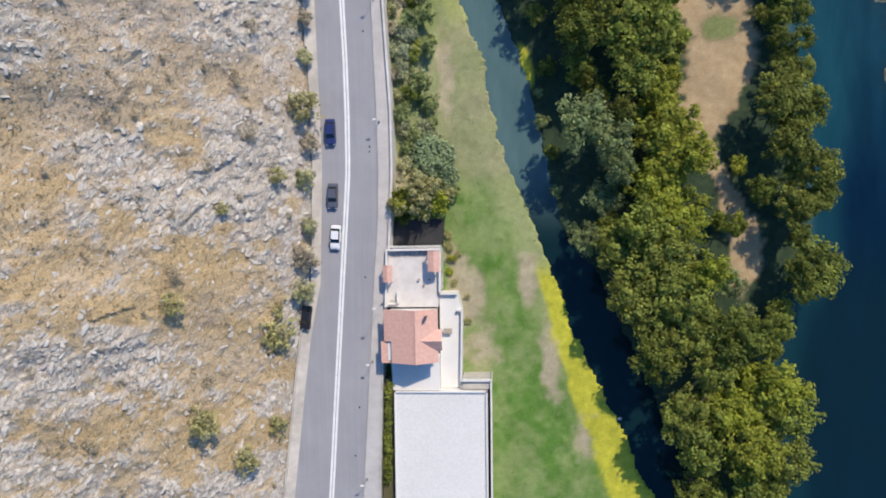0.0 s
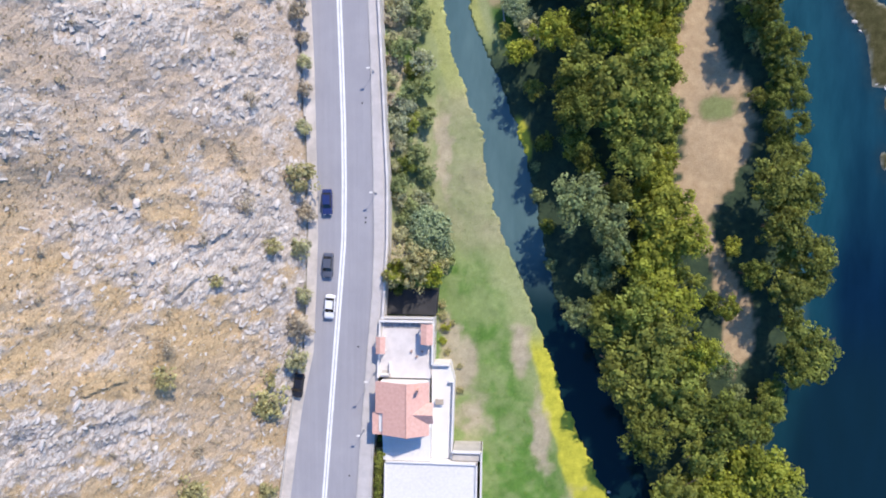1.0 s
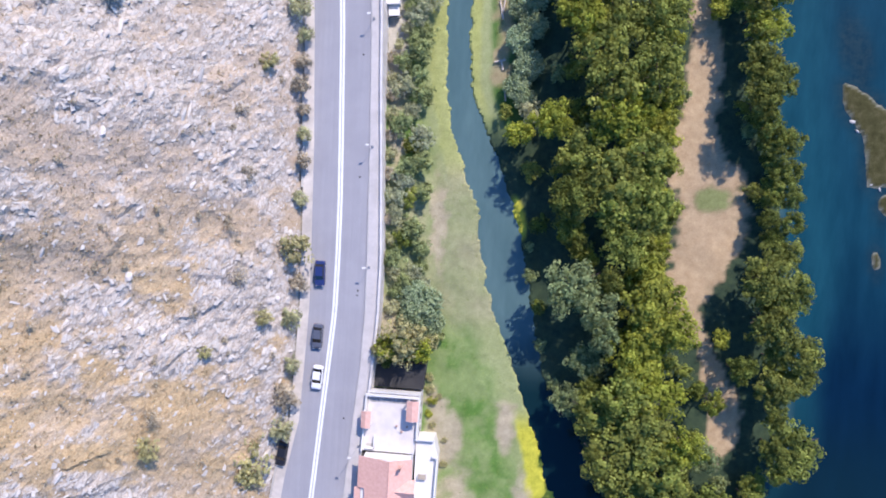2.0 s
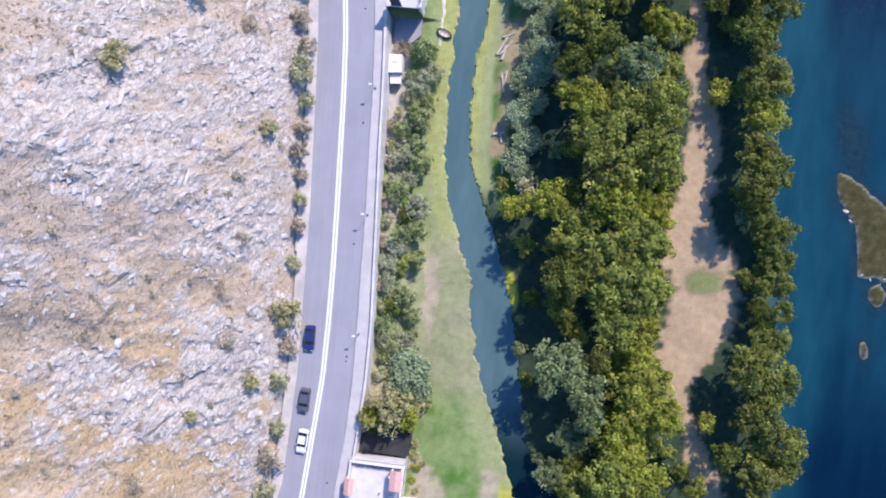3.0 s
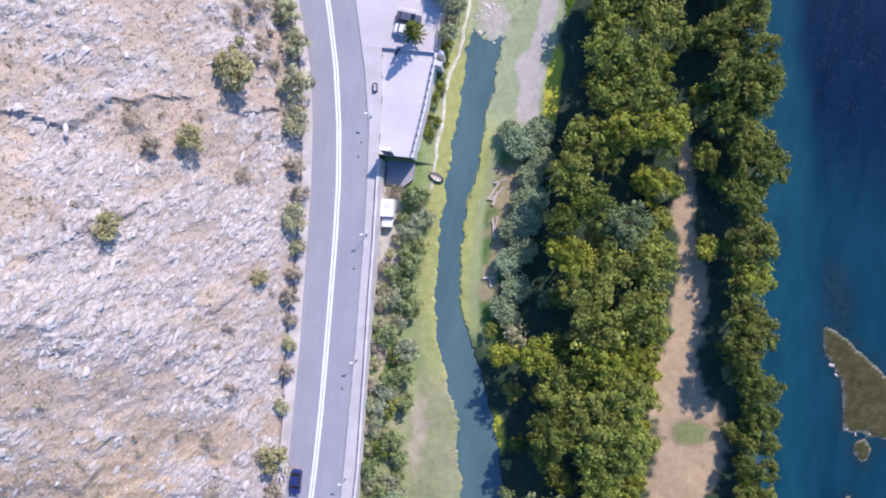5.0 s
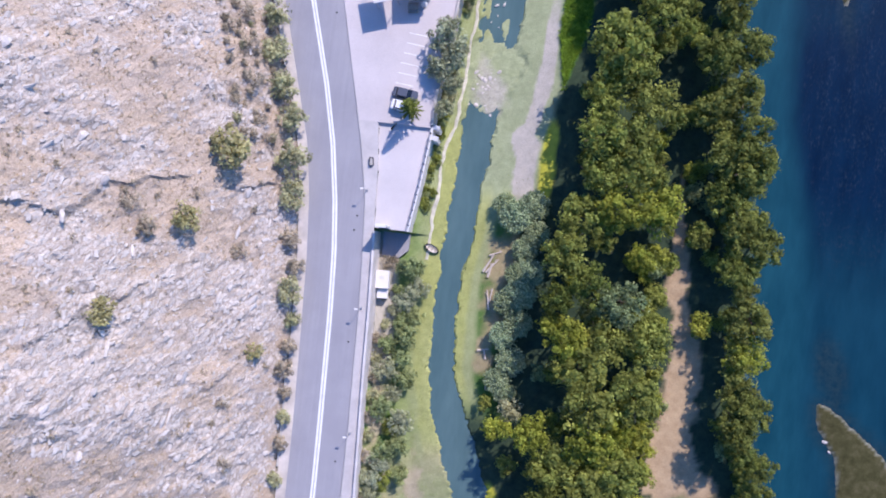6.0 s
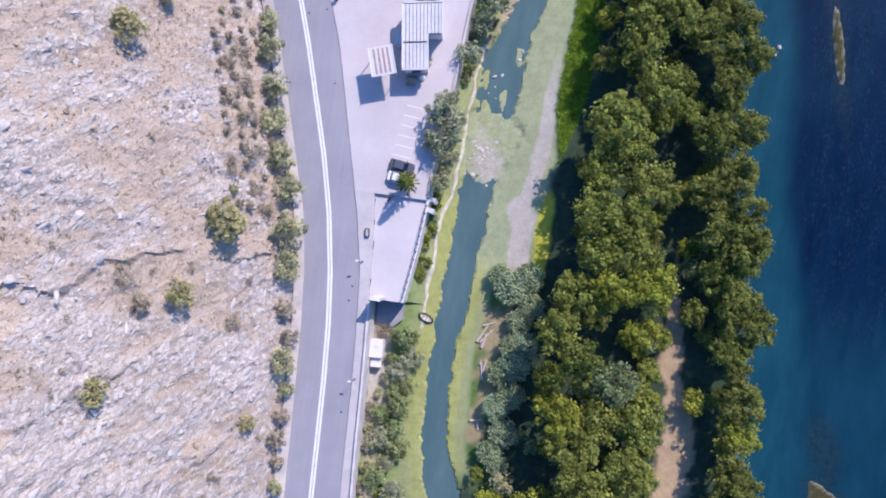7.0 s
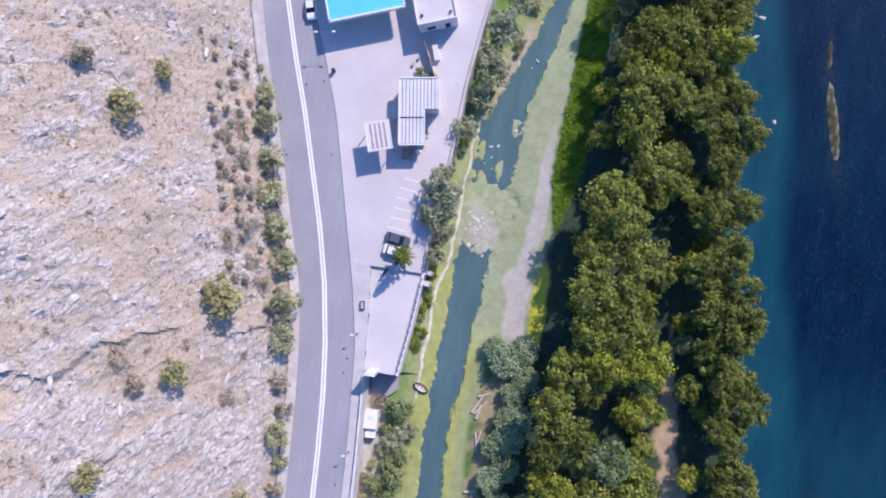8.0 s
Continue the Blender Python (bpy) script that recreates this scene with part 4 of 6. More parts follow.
BANK = "shrub on the steep canal bank below the road"
grove("-15 30.1 2.5 s;-12.8 21.5 2.5 g;-15.6 16.9 2.2 g;-16 24.5 2.2 s;-12 33.8 2.5 g;-14.1 64.3 2.4 g;-14.2 58.4 2.4 s;-16.2 50.6 2.1 g;-13.2 52.2 2.5 g;-15.6 46.6 2.5 s;-12.4 45 2.4 g;-16 39.7 2.5 g;-12.5 37.2 2.6 s;-14.4 32 2.4 g;-11.4 28.5 2.1 g", 0.92, 1.2, "bank shrubs", "bank_shrub", BANK, "shrub", "bush_", 31)
grove("-15.9 27.5 2.1 s;-13.2 22.4 2.4 g;-11.4 18.6 2.1 g;-12.2 61 2 s;-14.3 54.6 2 g;-13.6 48.2 2.2 g;-14.2 42 2.3 s;-14 27.5 2.2 m;-14.8 20 2 d;-12.2 56 1.8 g;-13.9 36.5 1.9 d;-12.6 64.4 1.6 g;-16.4 -1 1.5 d;-15.2 11 1.7 g;-7.6 3.4 1.5 g", 0.92, 1.2, "bank shrubs", "bank_shrub", BANK, "shrub", "bush_", 32)
grove("-15.6 2.6 2.3 y;-13 1.2 2.5 o;-10.2 1.0 2.1 y;-14.4 4.8 2.2 o;-11.6 3.6 2.0 o;-17 1.2 1.8 o;-9 2.6 1.6 o", 1.0, 2.5, "bank trees", "bank_tree", "tall bush below the road wall by the house", "tree", "bush_", 41)
grove("44.4 30.4 1.8 v;45.2 36.8 1.7 d;44.2 39.6 1.8 v;45.6 26.6 1.5 d;43.2 31.6 1.4 v;45.8 33 1.6 m;46.4 24 1.5 v;42.6 42.4 1.6 d", 1.0, 1.3, "clearing shrubs", "shrub", "low shrub between the clearing and the river trees", "shrub", "bush_", 45)
grove("-17.4 31 1.3 b;-17.5 34.6 1.2 k;-17.7 37.6 1.3 b;-17.8 41.4 1.3 k;-18 44.6 1.2 b;-18 48 1.1 k;-18.2 51.4 1.2 b;-17.2 54 1.1 k;-17.3 27.6 1.2 k;-17.2 23.4 1.2 b;-16.6 20 1.2 k;-16.2 56.6 1.2 k;-15.9 60.2 1.2 g;-15.6 63.6 1.3 g;-14.4 13 1.7 g;-12.8 14.6 1.7 s;-11.2 15.6 1.5 g;-16 14.4 1.5 k;-10.6 12.6 1.3 s;-15.6 8.4 1.5 k", 1.0, 1.1, "bank shrubs", "bank_shrub", "dusty shrub at the foot of the road wall", "shrub", "bush_", 46)
rng = random.Random(47)
for x, y, r in ((-18.3, 65.3, 1.2), (-17.3, 65.2, 1.1), (-17.5, 64.1, 1.1), (-18.4, 64.0, 0.8), (-16.6, 64.8, 0.8)):
    plant("dry", "brush_heap", x, y, r, "heap of cut dry branches below the terrace", "brushwood", "cut branches", rng, None, 1.3, 0.1)
rng = random.Random(33)
for x, y, r in ((-10.3, 8.6, 3.3), (-12.2, 10.4, 2.6), (-9.2, 5.6, 2.4), (-12.6, 6.6, 2.2)):
    plant("cane", "cane_brake", x, y, r, "dense grey-green giant reed on the bank", "reed", "cane brakes", rng, None, 1.25)
for x, y, r in ((3.1, 75.4, 2.7), (6, 77.6, 2.4), (.8, 77.4, 1.9), (5.2, 69.8, 2.1), (4.6, 65.6, 2.1), (5.4, 62.2, 2.6), (3.3, 60.6, 2.2), (5.6, 57.2, 2.3), (3.4, 54.8, 2.3), (5.2, 50.6, 2.4), (3.4, 47.2, 2.2), (6.6, 66, 2.2), (7, 72.6, 2.2), (4.8, 45, 1.8)):
    plant("cane", "cane_brake", x, y, r, "dense grey-green giant reed beside the canal", "reed", "cane brakes", rng, None, 1.15)
grove("3.8 39 2.7 y;6.2 42.6 2.2 k;1.6 42.6 1.4 m;7.2 20 1.2 g;6.6 33 2 m;8.6 24 1.8 d;7.6 15 1.4 g;9.2 9.6 1.6 d;10 3 1.3 g;12.6 -3.4 1.5 g", 0.95, 1.3, "canal shrubs", "shrub", "shrub overhanging the canal's wooded side", "shrub", "bush_", 34)
CAR_PARK_TREES = "tree with a loose crown by the car park wall"
grove("-12.4 102.6 3.1 s;-10.4 99.4 3 s;-13 98 2.5 s;-12 105.4 1.9 s;-10.6 95.6 2 s;-11 91.4 1.8 s;-9.2 113.8 2.3 s;-16.2 111.6 1.1 s", 0.95, 1.7, "car park trees", "tree", CAR_PARK_TREES, "tree", "bush_", 35, 0, 4.6)
grove("-6.6 123.9 3.3 s;-6 132.4 3.2 s;-8.4 127.6 2.4 s;-8.4 120 2 s;-3.6 137 2.4 s", 0.95, 1.5, "canal trees", "tree", "tree leaning over the upper canal bank", "tree", "bush_", 36, 0, 1.2)
ROADSIDE = "young tree between the road and the rock slope"
grove("-44 115.1 2 k;-42.7 109.8 2.2 k;-40.9 103.9 2.3 k;-40 98.1 2.5 k;-38.3 91.8 2.6 k;-36.4 87 2.6 k;-34.9 79.7 2.9 k;-34.4 73.5 2.6 k;-33.9 67 1.8 b;-32.7 57.6 2.4 k;-32.2 53.2 1.5 k;-32.2 44.9 1.7 b;-31.3 17.6 2.8 o;-31.9 41 1.3 b;-32 5.6 2 k;-32.2 -7.6 2.3 b;-32.8 -12.9 2.2 k;-37 -19.5 3.2 o;-38 -15.2 2.3 o;-38 -36 2 o;-31.5 25.9 1.5 k;-31.4 32.3 1.5 b;-31.6 -2 1.6 k;-32 48.6 1.6 b;-31.6 37 1.5 k;-31.2 12 1.6 b;-32.6 62 1.7 b", 1.03, 1.35, "roadside trees", "tree", ROADSIDE, "tree", "bush_", 37, 0, 6.3)
HILL = "bush rooted between rocks on the dry slope"
grove("-59.6 106.9 2.3 o;-43.2 80.2 3.3 o;-65.2 112.9 2 b;-57 114.2 1.6 o;-46.8 68.2 2.1 o;-51 66 1.7 b;-52.7 53.8 1.9 o;-48.7 -13.1 1.6 o;-46.6 -32.2 2.3 o;-41.9 -40.7 2.2 o;-35.7 6.3 1.4 o;-36.4 47.8 1.3 o;-42.9 1 1 o", 1.1, 1.45, "slope bushes", "bush", HILL, "bush", "bush_", 38, 0.2)
rng = random.Random(39)
for x, y, r in ((-40.5, 63.4, 2), (-53.6, 70, 2.2), (-39.7, 39.2, 1.6), (-38.1, 29.2, 1.8), (-40.4, 21.3, 1.8), (-39.5, 13.3, 2.2), (-49, -8.8, 1.9), (-59.7, -33.4, 1.8), (-44.1, 7.8, 1.4), (-46.2, -26.2, 1.6), (-39, 83, 1.8), (-41.4, 86.4, 2), (-42.6, 92, 2), (-44, 97.5, 2.2), (-45.6, 103, 2.2), (-46.4, 108, 2), (-44.6, 88.4, 1.6), (-47.4, 100, 1.8), (-48.4, 106, 1.8)):
    plant("dry", "dry_bush", x, y, r, "leafless brown thorn bush on the rock slope", "bush", "dry bushes", rng, None, 1.0, 0.15)
for k in range(170):
    y = rng.uniform(-50, 140)
    x = float(road_left(y)) - 3 - 36 * rng.random()
    plant("small_dry", "thorn_bush", x, y, rng.uniform(0.4, 0.95), "small brown thorn bush on the rock slope", "bush", "dry bushes", rng, None, 0.9, 0.1)
# young dusty shrubs set in rows along the foot of the slope
for row in range(4):
    for k in range(18):
        y = 83.5 + 2.25 * k + rng.uniform(-0.5, 0.5)
        if rng.random() < 0.14:
            continue
        x = float(road_left(y)) - (3.3 if y < 112 else 1.6) - 1.95 * row + rng.uniform(-0.35, 0.35)
        plant("bush_" + rng.choice("bbbk"), "planted_shrub", x, y, rng.uniform(0.6, 0.95), "dusty young shrub planted in rows on the slope", "shrub", "planted rows", rng, None, 1.15, 0.1)
# rank growth between the terrace wall and the footpath
for k in range(34):
    y = rng.uniform(69.5, 93)
    x = float(lot_edge(y)) + rng.uniform(0.7, 2.0)
    plant("bush_" + rng.choice("mgdm"), "wall_shrub", x, y, rng.uniform(0.55, 0.95), "low green shrub at the foot of the terrace wall", "shrub", "bank shrubs", rng, None, 0.9, 0.1)
# scrub that fills the bank between the car park wall and the canal
for k in range(60):
    y = rng.uniform(93, 140)
    x = rng.uniform(float(lot_edge(y)) + 0.9, float(canal_left(y)) - 0.9)
    if abs(x - float(PATH(y))) < 1.0:
        continue
    plant("bush_" + rng.choice("sgsgk"), "bank_scrub", x, y, rng.uniform(0.6, 1.35), "dusty grey-green scrub below the car park wall", "shrub", "bank shrubs", rng, None, 1.1, 0.1)


def conifer(x, y, z):
    root = thing("conifer", pose(x, y, z), "spiky grey-green conifer beside the parked cars", "tree")
    part("trunk", rod((0, 0, -0.2), (0, 0, 7.3), 0.16, 0.03), M_BARK, root)
    rng = np.random.default_rng(77)
    pts, nrm = [], []
    for tier in range(12):
        z0 = 0.9 + tier * 0.52
        reach = 2.1 * (1 - tier / 13)
        for k in range(8):
            a = 2 * math.pi * (k + 0.5 * (tier % 2)) / 8 + rng.normal(0, 0.12)
            for s in np.linspace(0.15, 1, 16):
                pts.append((math.cos(a) * reach * s, math.sin(a) * reach * s, z0 + 0.35 * s * s))
                nrm.append((rng.normal(0, 0.4), rng.normal(0, 0.4), 1))
    v, f = leaf_cards(rng, np.array(pts), np.array(nrm), 0.2)
    part("crown", mesh_from("needle_crown", v, f, LEAVES["d"]), None, root)


conifer(-16.6, 90.6, 6.64)


def blades(name, rng, x, y, z, size, per, material, label, lean=0.5):
    """Many grass tufts as one sheet of blades."""
    n = len(x)
    foot = np.repeat(np.stack([x, y, z - 0.03], -1), per, 0) + rng.normal(0, 0.3, (n * per, 3)) * np.repeat(size, per)[:, None] * (1, 1, 0)
    a = rng.uniform(0, 2 * math.pi, n * per)
    h = np.repeat(size, per) * rng.uniform(0.6, 1.2, n * per)
    out = np.stack([np.cos(a), np.sin(a), 0 * a], -1)
    side = np.stack([-np.sin(a), np.cos(a), 0 * a], -1) * (h * 0.22)[:, None]
    tip = foot + out * (h * lean * rng.uniform(0.5, 1.5, n * per))[:, None] + np.stack([0 * h, 0 * h, h], -1)
    v = np.stack([foot - side, foot + side, tip], 1).reshape(-1, 3)
    me = mesh_from(name, v, np.arange(len(v)).reshape(-1, 3), material)
    return tagged(new(name, me), label, "grass", kind="stuff")


def scatter(rng, n, x0, x1, y0, y1, keep):
    x, y = rng.uniform(x0, x1, n), rng.uniform(y0, y1, n)
    k = keep(x, y) > rng.random(n)
    return x[k], y[k], ground_z(x[k], y[k])


nrng = np.random.default_rng(5)
x, y, z = scatter(nrng, 50000, -78, -31, -52, 150, lambda x, y: covers(x, y)["hill"] * (0.06 + 0.9 * covers(x, y)["straw"]))
blades("dry_grass", nrng, x, y, z, nrng.uniform(0.15, 0.38, len(x)), 5, M_STRAW, "tufts of dry straw-coloured grass between the rocks")
x, y, z = scatter(nrng, 26000, -20, 28, -52, 146, lambda x, y: covers(x, y)["green"] * (1 - covers(x, y)["sand"]) * (1 - covers(x, y)["yellow"]) * (1 - 0.7 * covers(x, y)["palegreen"]) * (ground_z(x, y) < 4) * (ground_z(x, y) > 0.05))
blades("bank_grass", nrng, x, y, z, nrng.uniform(0.1, 0.26, len(x)), 4, leaf("bank_blades", (0.13, 0.22, 0.05), (0.27, 0.36, 0.11)), "short green grass on the canal bank")
x, y, z = scatter(nrng, 17000, 5, 14.5, 98, 150, lambda x, y: 1.0 * (np.abs(x - (8.6 + 0.06 * (y - 103))) < (1.6 + 0.9 * fbm(x, y, 3)) * step(97, 111, y)))
blades("tall_grass", nrng, x, y, z, nrng.uniform(0.3, 0.6, len(x)), 6, M_GRASS, "bright green tall grass strip before the wood", 1.1)


# loose limestone on the slope
def stones(name, n, smin, smax, seed, label, parent=None):
    rng = np.random.default_rng(seed)
    x, y, z = scatter(rng, n, -78, -31, -52, 150, lambda x, y: covers(x, y)["hill"] * np.clip(0.95 - 1.05 * covers(x, y)["straw"], 0.1, 1))
    n = len(x)
    cube = np.array([(a, b, c) for a in (-1, 1) for b in (-1, 1) for c in (-1, 1)]) * 0.8
    quad = np.array([(0, 1, 3, 2), (4, 6, 7, 5), (0, 4, 5, 1), (2, 3, 7, 6), (0, 2, 6, 4), (1, 5, 7, 3)])
    v = cube[None] * rng.uniform(0.5, 1.25, (n, 8, 1)) + rng.normal(0, 0.16, (n, 8, 3))
    s = smin * (smax / smin) ** (rng.random((n, 1, 1)) ** 2.2)
    v = v * s * np.array([1.6, 0.7, 0.6])
    a = radians(68) + rng.normal(0, 0.5, n)
    c, sn = np.cos(a)[:, None], np.sin(a)[:, None]
    vx, vy = v[..., 0] * c - v[..., 1] * sn, v[..., 0] * sn + v[..., 1] * c
    v = np.stack([vx + x[:, None], vy + y[:, None], v[..., 2] - vx * 0.85 + z[:, None] - 0.1 * s[..., 0]], -1)
    f = quad[None] + (np.arange(n) * 8)[:, None, None]
    me = mesh_from(name, v.reshape(-1, 3), f.reshape(-1, 4), M_ROCK)
    return tagged(new(name, me), label, "rock", kind="stuff")


stones("loose_stones", 46000, 0.09, 0.4, 3, "angular pale limestone rubble over the slope")


# ---------------------------------------------------------------- house above the canal
rng = random.Random(62)
for x, y, r in ((-8.7, -6.2, 0.9), (-8.2, -8.4, 1.0), (-8.6, -10.8, 0.8), (-7.9, -12.6, 0.7), (-8.9, -4.2, 0.8), (-7.0, -7.6, 0.6), (-5.6, -15.2, 0.6), (-5.5, -19.6, 0.7)):
    plant("bush_" + rng.choice("oyo"), "yard_shrub", x, y, r, "dry yellowish shrub beside the house terrace", "shrub", "house shrubs", rng, None, 0.8, 0.1)


def window_in(parent, x, y, z, w, h, axis, label="dark glazed window in a white frame"):
    """A window on a wall; axis: the way it faces, 'e', 's', 'w' or 'n'."""
    turn = {"s": 0, "e": 90, "n": 180, "w": 270}[axis]
    f = box(-w / 2, w / 2, -0.06, 0.02, -h / 2, h / 2)
    frame_ob = part("window", f, M_WHITE, parent, label)
    frame_ob.matrix_basis = pose(x, y, z, 0, 0, turn)
    part("pane", box(-w / 2 + 0.07, w / 2 - 0.07, -0.075, -0.05, -h / 2 + 0.07, h / 2 - 0.07), M_GLASS, frame_ob)


def gable(x0, x1, xr, y0, y1, ze, zr, thick=0.18, ze0=None):
    """A pitched roof whose ridge runs along y at xr, from eaves ze up to zr."""
    bm = bmesh.new()
    zw = ze if ze0 is None else ze0
    prof = [(x0, zw), (xr, zr), (x1, ze), (x1, ze - thick), (xr, zr - thick), (x0, zw - thick)]
    a = [bm.verts.new((x, y0, z)) for x, z in prof]
    b = [bm.verts.new((x, y1, z)) for x, z in prof]
    for i in range(6):
        j = (i + 1) % 6
        bm.faces.new((a[i], a[j], b[j], b[i]))
    for s in (a, b):
        bm.faces.new((s[0], s[1], s[4], s[5]))
        bm.faces.new((s[1], s[2], s[3], s[4]))
    bmesh.ops.recalc_face_normals(bm, faces=bm.faces)
    return bm


HOUSE = thing("house", pose(0, 0, 0), "white rendered house with a red clay tile roof", "house")
body = box(-18.6, -10.7, -24.6, -16.5, -0.6, 9.55)
gab = prism([(-18.6, -24.6), (-10.7, -24.6), (-10.7, -16.5), (-18.6, -16.5)], 9.4, 9.6, body)
part("wall", gab, M_WHITE, HOUSE)
for y in (-24.58, -16.72):
    bm = bmesh.new()
    pts = [(-18.5, 9.5), (-10.8, 9.5), (-13.75, 11.2)]
    a = [bm.verts.new((px, y, pz)) for px, pz in pts]
    b = [bm.verts.new((px, y + 0.2, pz)) for px, pz in pts]
    bm.faces.new(a), bm.faces.new(b[::-1])
    for i in range(3):
        bm.faces.new((a[i], b[i], b[(i + 1) % 3], a[(i + 1) % 3]))
    bmesh.ops.recalc_face_normals(bm, faces=bm.faces)
    part("gable", bm, M_WHITE, HOUSE)
ROOF = part("roof", gable(-19.2, -10.2, -13.75, -21.4, -16.1, 9.62, 11.5), M_CLAY, HOUSE, "salmon-red clay tile roof")
part("south_slope", gable(-17.95, -10.2, -13.75, -25.0, -21.41, 9.62, 11.49, 0.18, 10.05), M_CLAY, ROOF)
wing = gable(-1.75, 1.75, 0.0, 0.0, 4.4, 9.8, 11.05)
bmesh.ops.transform(wing, matrix=pose(-9.5, -21.2, 0.02, 0, 0, 90), verts=wing.verts)
part("cross_gable", wing, M_CLAY, ROOF)
part("lean_to_roof", prism([(-19.75, -25.1), (-17.95, -25.1), (-17.95, -21.5), (-19.75, -21.5)], 9.2, 9.42), M_CLAY, ROOF)
part("ridge_cap", rod((-13.75, -25.02, 11.5), (-13.75, -16.08, 11.5), 0.13, 0.13), M_CLAY, ROOF)
ch = box(-12.1, -11.7, -17.2, -16.8, 9.8, 11.9)
box(-12.15, -11.65, -17.25, -16.75, 11.9, 12.0, ch)
part("chimney", ch, M_CLAY, HOUSE)
part("chimney_cowl", rod((-11.9, -17, 12.0), (-11.9, -17, 12.4), 0.16, 0.1), M_DARK, HOUSE)
for x in (-17.2, -14.6, -12.2):
    window_in(HOUSE, x, -24.62, 8.0, 1.1, 1.3, "s")
for y in (-23, -20.6, -18.2):
    window_in(HOUSE, -10.66, y, 8.0, 1.0, 1.3, "e")

DECK = thing("roof_terrace", pose(0, 0, 0), "white tiled roof terrace with low parapets beside the house", "terrace")
part("slab", prism([(-19.1, -16.15), (-10.35, -16.15), (-10.35, -13.6), (-9.9, -13.6), (-9.9, -6.25), (-18.75, -6.25)], -0.6, 6.6), M_TERRACE, DECK)
part("north_parapet", prism([(-18.75, -6.55), (-9.75, -6.55), (-9.75, -6.2), (-18.75, -6.2)], 6.55, 7.55), M_WHITE, DECK)
part("north_coping", prism([(-18.8, -6.0), (-9.7, -6.0), (-9.7, -5.8), (-18.8, -5.8)], 5.2, 7.2), M_SLAT, DECK)
part("west_parapet", prism([(-19.35, -16.1), (-19.1, -16.1), (-18.7, -6.2), (-18.95, -6.2)], 6.0, 7.5), M_WHITE, DECK)
part("east_parapet", prism([(-10.1, -13.6), (-9.8, -13.6), (-9.7, -6.4), (-10.0, -6.4)], 6.55, 7.5), M_WHITE, DECK)
part("tiled_border", prism([(-18.3, -7.7), (-11.9, -7.7), (-11.9, -6.6), (-18.3, -6.6)], 6.59, 6.606), plain("grey_mosaic", (0.42, 0.40, 0.39), 0.8, 0.5, 6), DECK, "grey mottled tile border")
for x0, x1, y0, y1 in ((-18.6, -17.1, -15.6, -15.45), (-17.25, -17.1, -15.6, -13.4)):
    part("stair_wall", box(x0, x1, y0, y1, 6.55, 7.4), M_WHITE, DECK)
part("stairwell", prism([(-18.6, -15.4), (-17.3, -15.4), (-17.3, -14.9), (-18.6, -14.9)], 6.59, 6.607), M_WALL, DECK)
for k in range(3):
    part("flower_pot", rod((-13.5 + 0.9 * k, -11.5 - 0.9 * (k % 2), 6.6), (-13.5 + 0.9 * k, -11.5 - 0.9 * (k % 2), 7.0), 0.16, 0.22), M_RUST, DECK)


def pavilion(x0, x1, y0, y1, zf, zt, label):
    root = thing("tiled_pavilion", pose((x0 + x1) / 2, (y0 + y1) / 2, zf), label, "pavilion", "terrace pavilions")
    w, d, h = (x1 - x0) / 2, (y1 - y0) / 2, zt - zf
    part("roof", gable(-w, w, 0, -d, d, h - 0.35, h), M_CLAY, root, "small salmon clay tile roof")
    for sx in (-1, 1):
        for sy in (-1, 1):
            part("post", box(sx * (w - 0.25) - 0.1, sx * (w - 0.25) + 0.1, sy * (d - 0.25) - 0.1, sy * (d - 0.25) + 0.1, 0, h - 0.3), M_WHITE, root)


# dark slab laid over the ground to stand in for the bushes' shade
structure("shade_slab", prism([(-18.6, -5.75), (-9.7, -5.75), (-9.4, -1.4), (-18.5, -1.4)], 0, 3.75), plain("shade_dark_concrete", (0.05, 0.05, 0.052), 0.9, 0.3), "dark slab put in for the bushes' shade before the terrace", "yard")
pavilion(-11.75, -9.75, -10.0, -6.6, 6.6, 9.1, "small red-roofed pavilion at the terrace corner")
pavilion(-19.3, -17.75, -11.7, -8.85, 6.6, 9.0, "red-roofed entrance porch at the roadside wall")

for y in (-12.4, -10.2, -8.0):
    window_in(DECK, -9.86, y, 4.2, 1.2, 1.4, "e")
LOW = thing("lower_terrace", pose(0, 0, 0), "white paved lower terrace with a thin wall", "terrace")
part("slab", prism([(-10.3, -30.6), (-6.75, -30.6), (-6.4, -17.2), (-7.2, -14.1), (-10.3, -14.1)], -0.6, 4.3), M_WHITE, LOW)
part("parapet", prism([(-6.95, -30.5), (-6.65, -30.5), (-6.3, -17.2), (-6.6, -17.2)], 4.25, 5.1), M_WHITE, LOW)
part("north_wall", prism([(-10.3, -14.3), (-7.15, -14.3), (-7.15, -14.05), (-10.3, -14.05)], 4.25, 5.1), M_WHITE, LOW)
part("corner_wall", prism([(-7.35, -17.2), (-6.35, -17.2), (-6.35, -16.95), (-7.35, -16.95)], 4.25, 5.1), M_WHITE, LOW)
TABLE = thing("garden_table", pose(-8.9, -20.6, 4.3), "small weathered garden table on the lower terrace", "table")
part("tabletop", box(-0.7, 0.7, -0.45, 0.45, 0.7, 0.75), M_WOOD, TABLE)
for sx in (-0.6, 0.6):
    for sy in (-0.35, 0.35):
        part("leg", box(sx - 0.04, sx + 0.04, sy - 0.04, sy + 0.04, 0, 0.7), M_WOOD, TABLE)

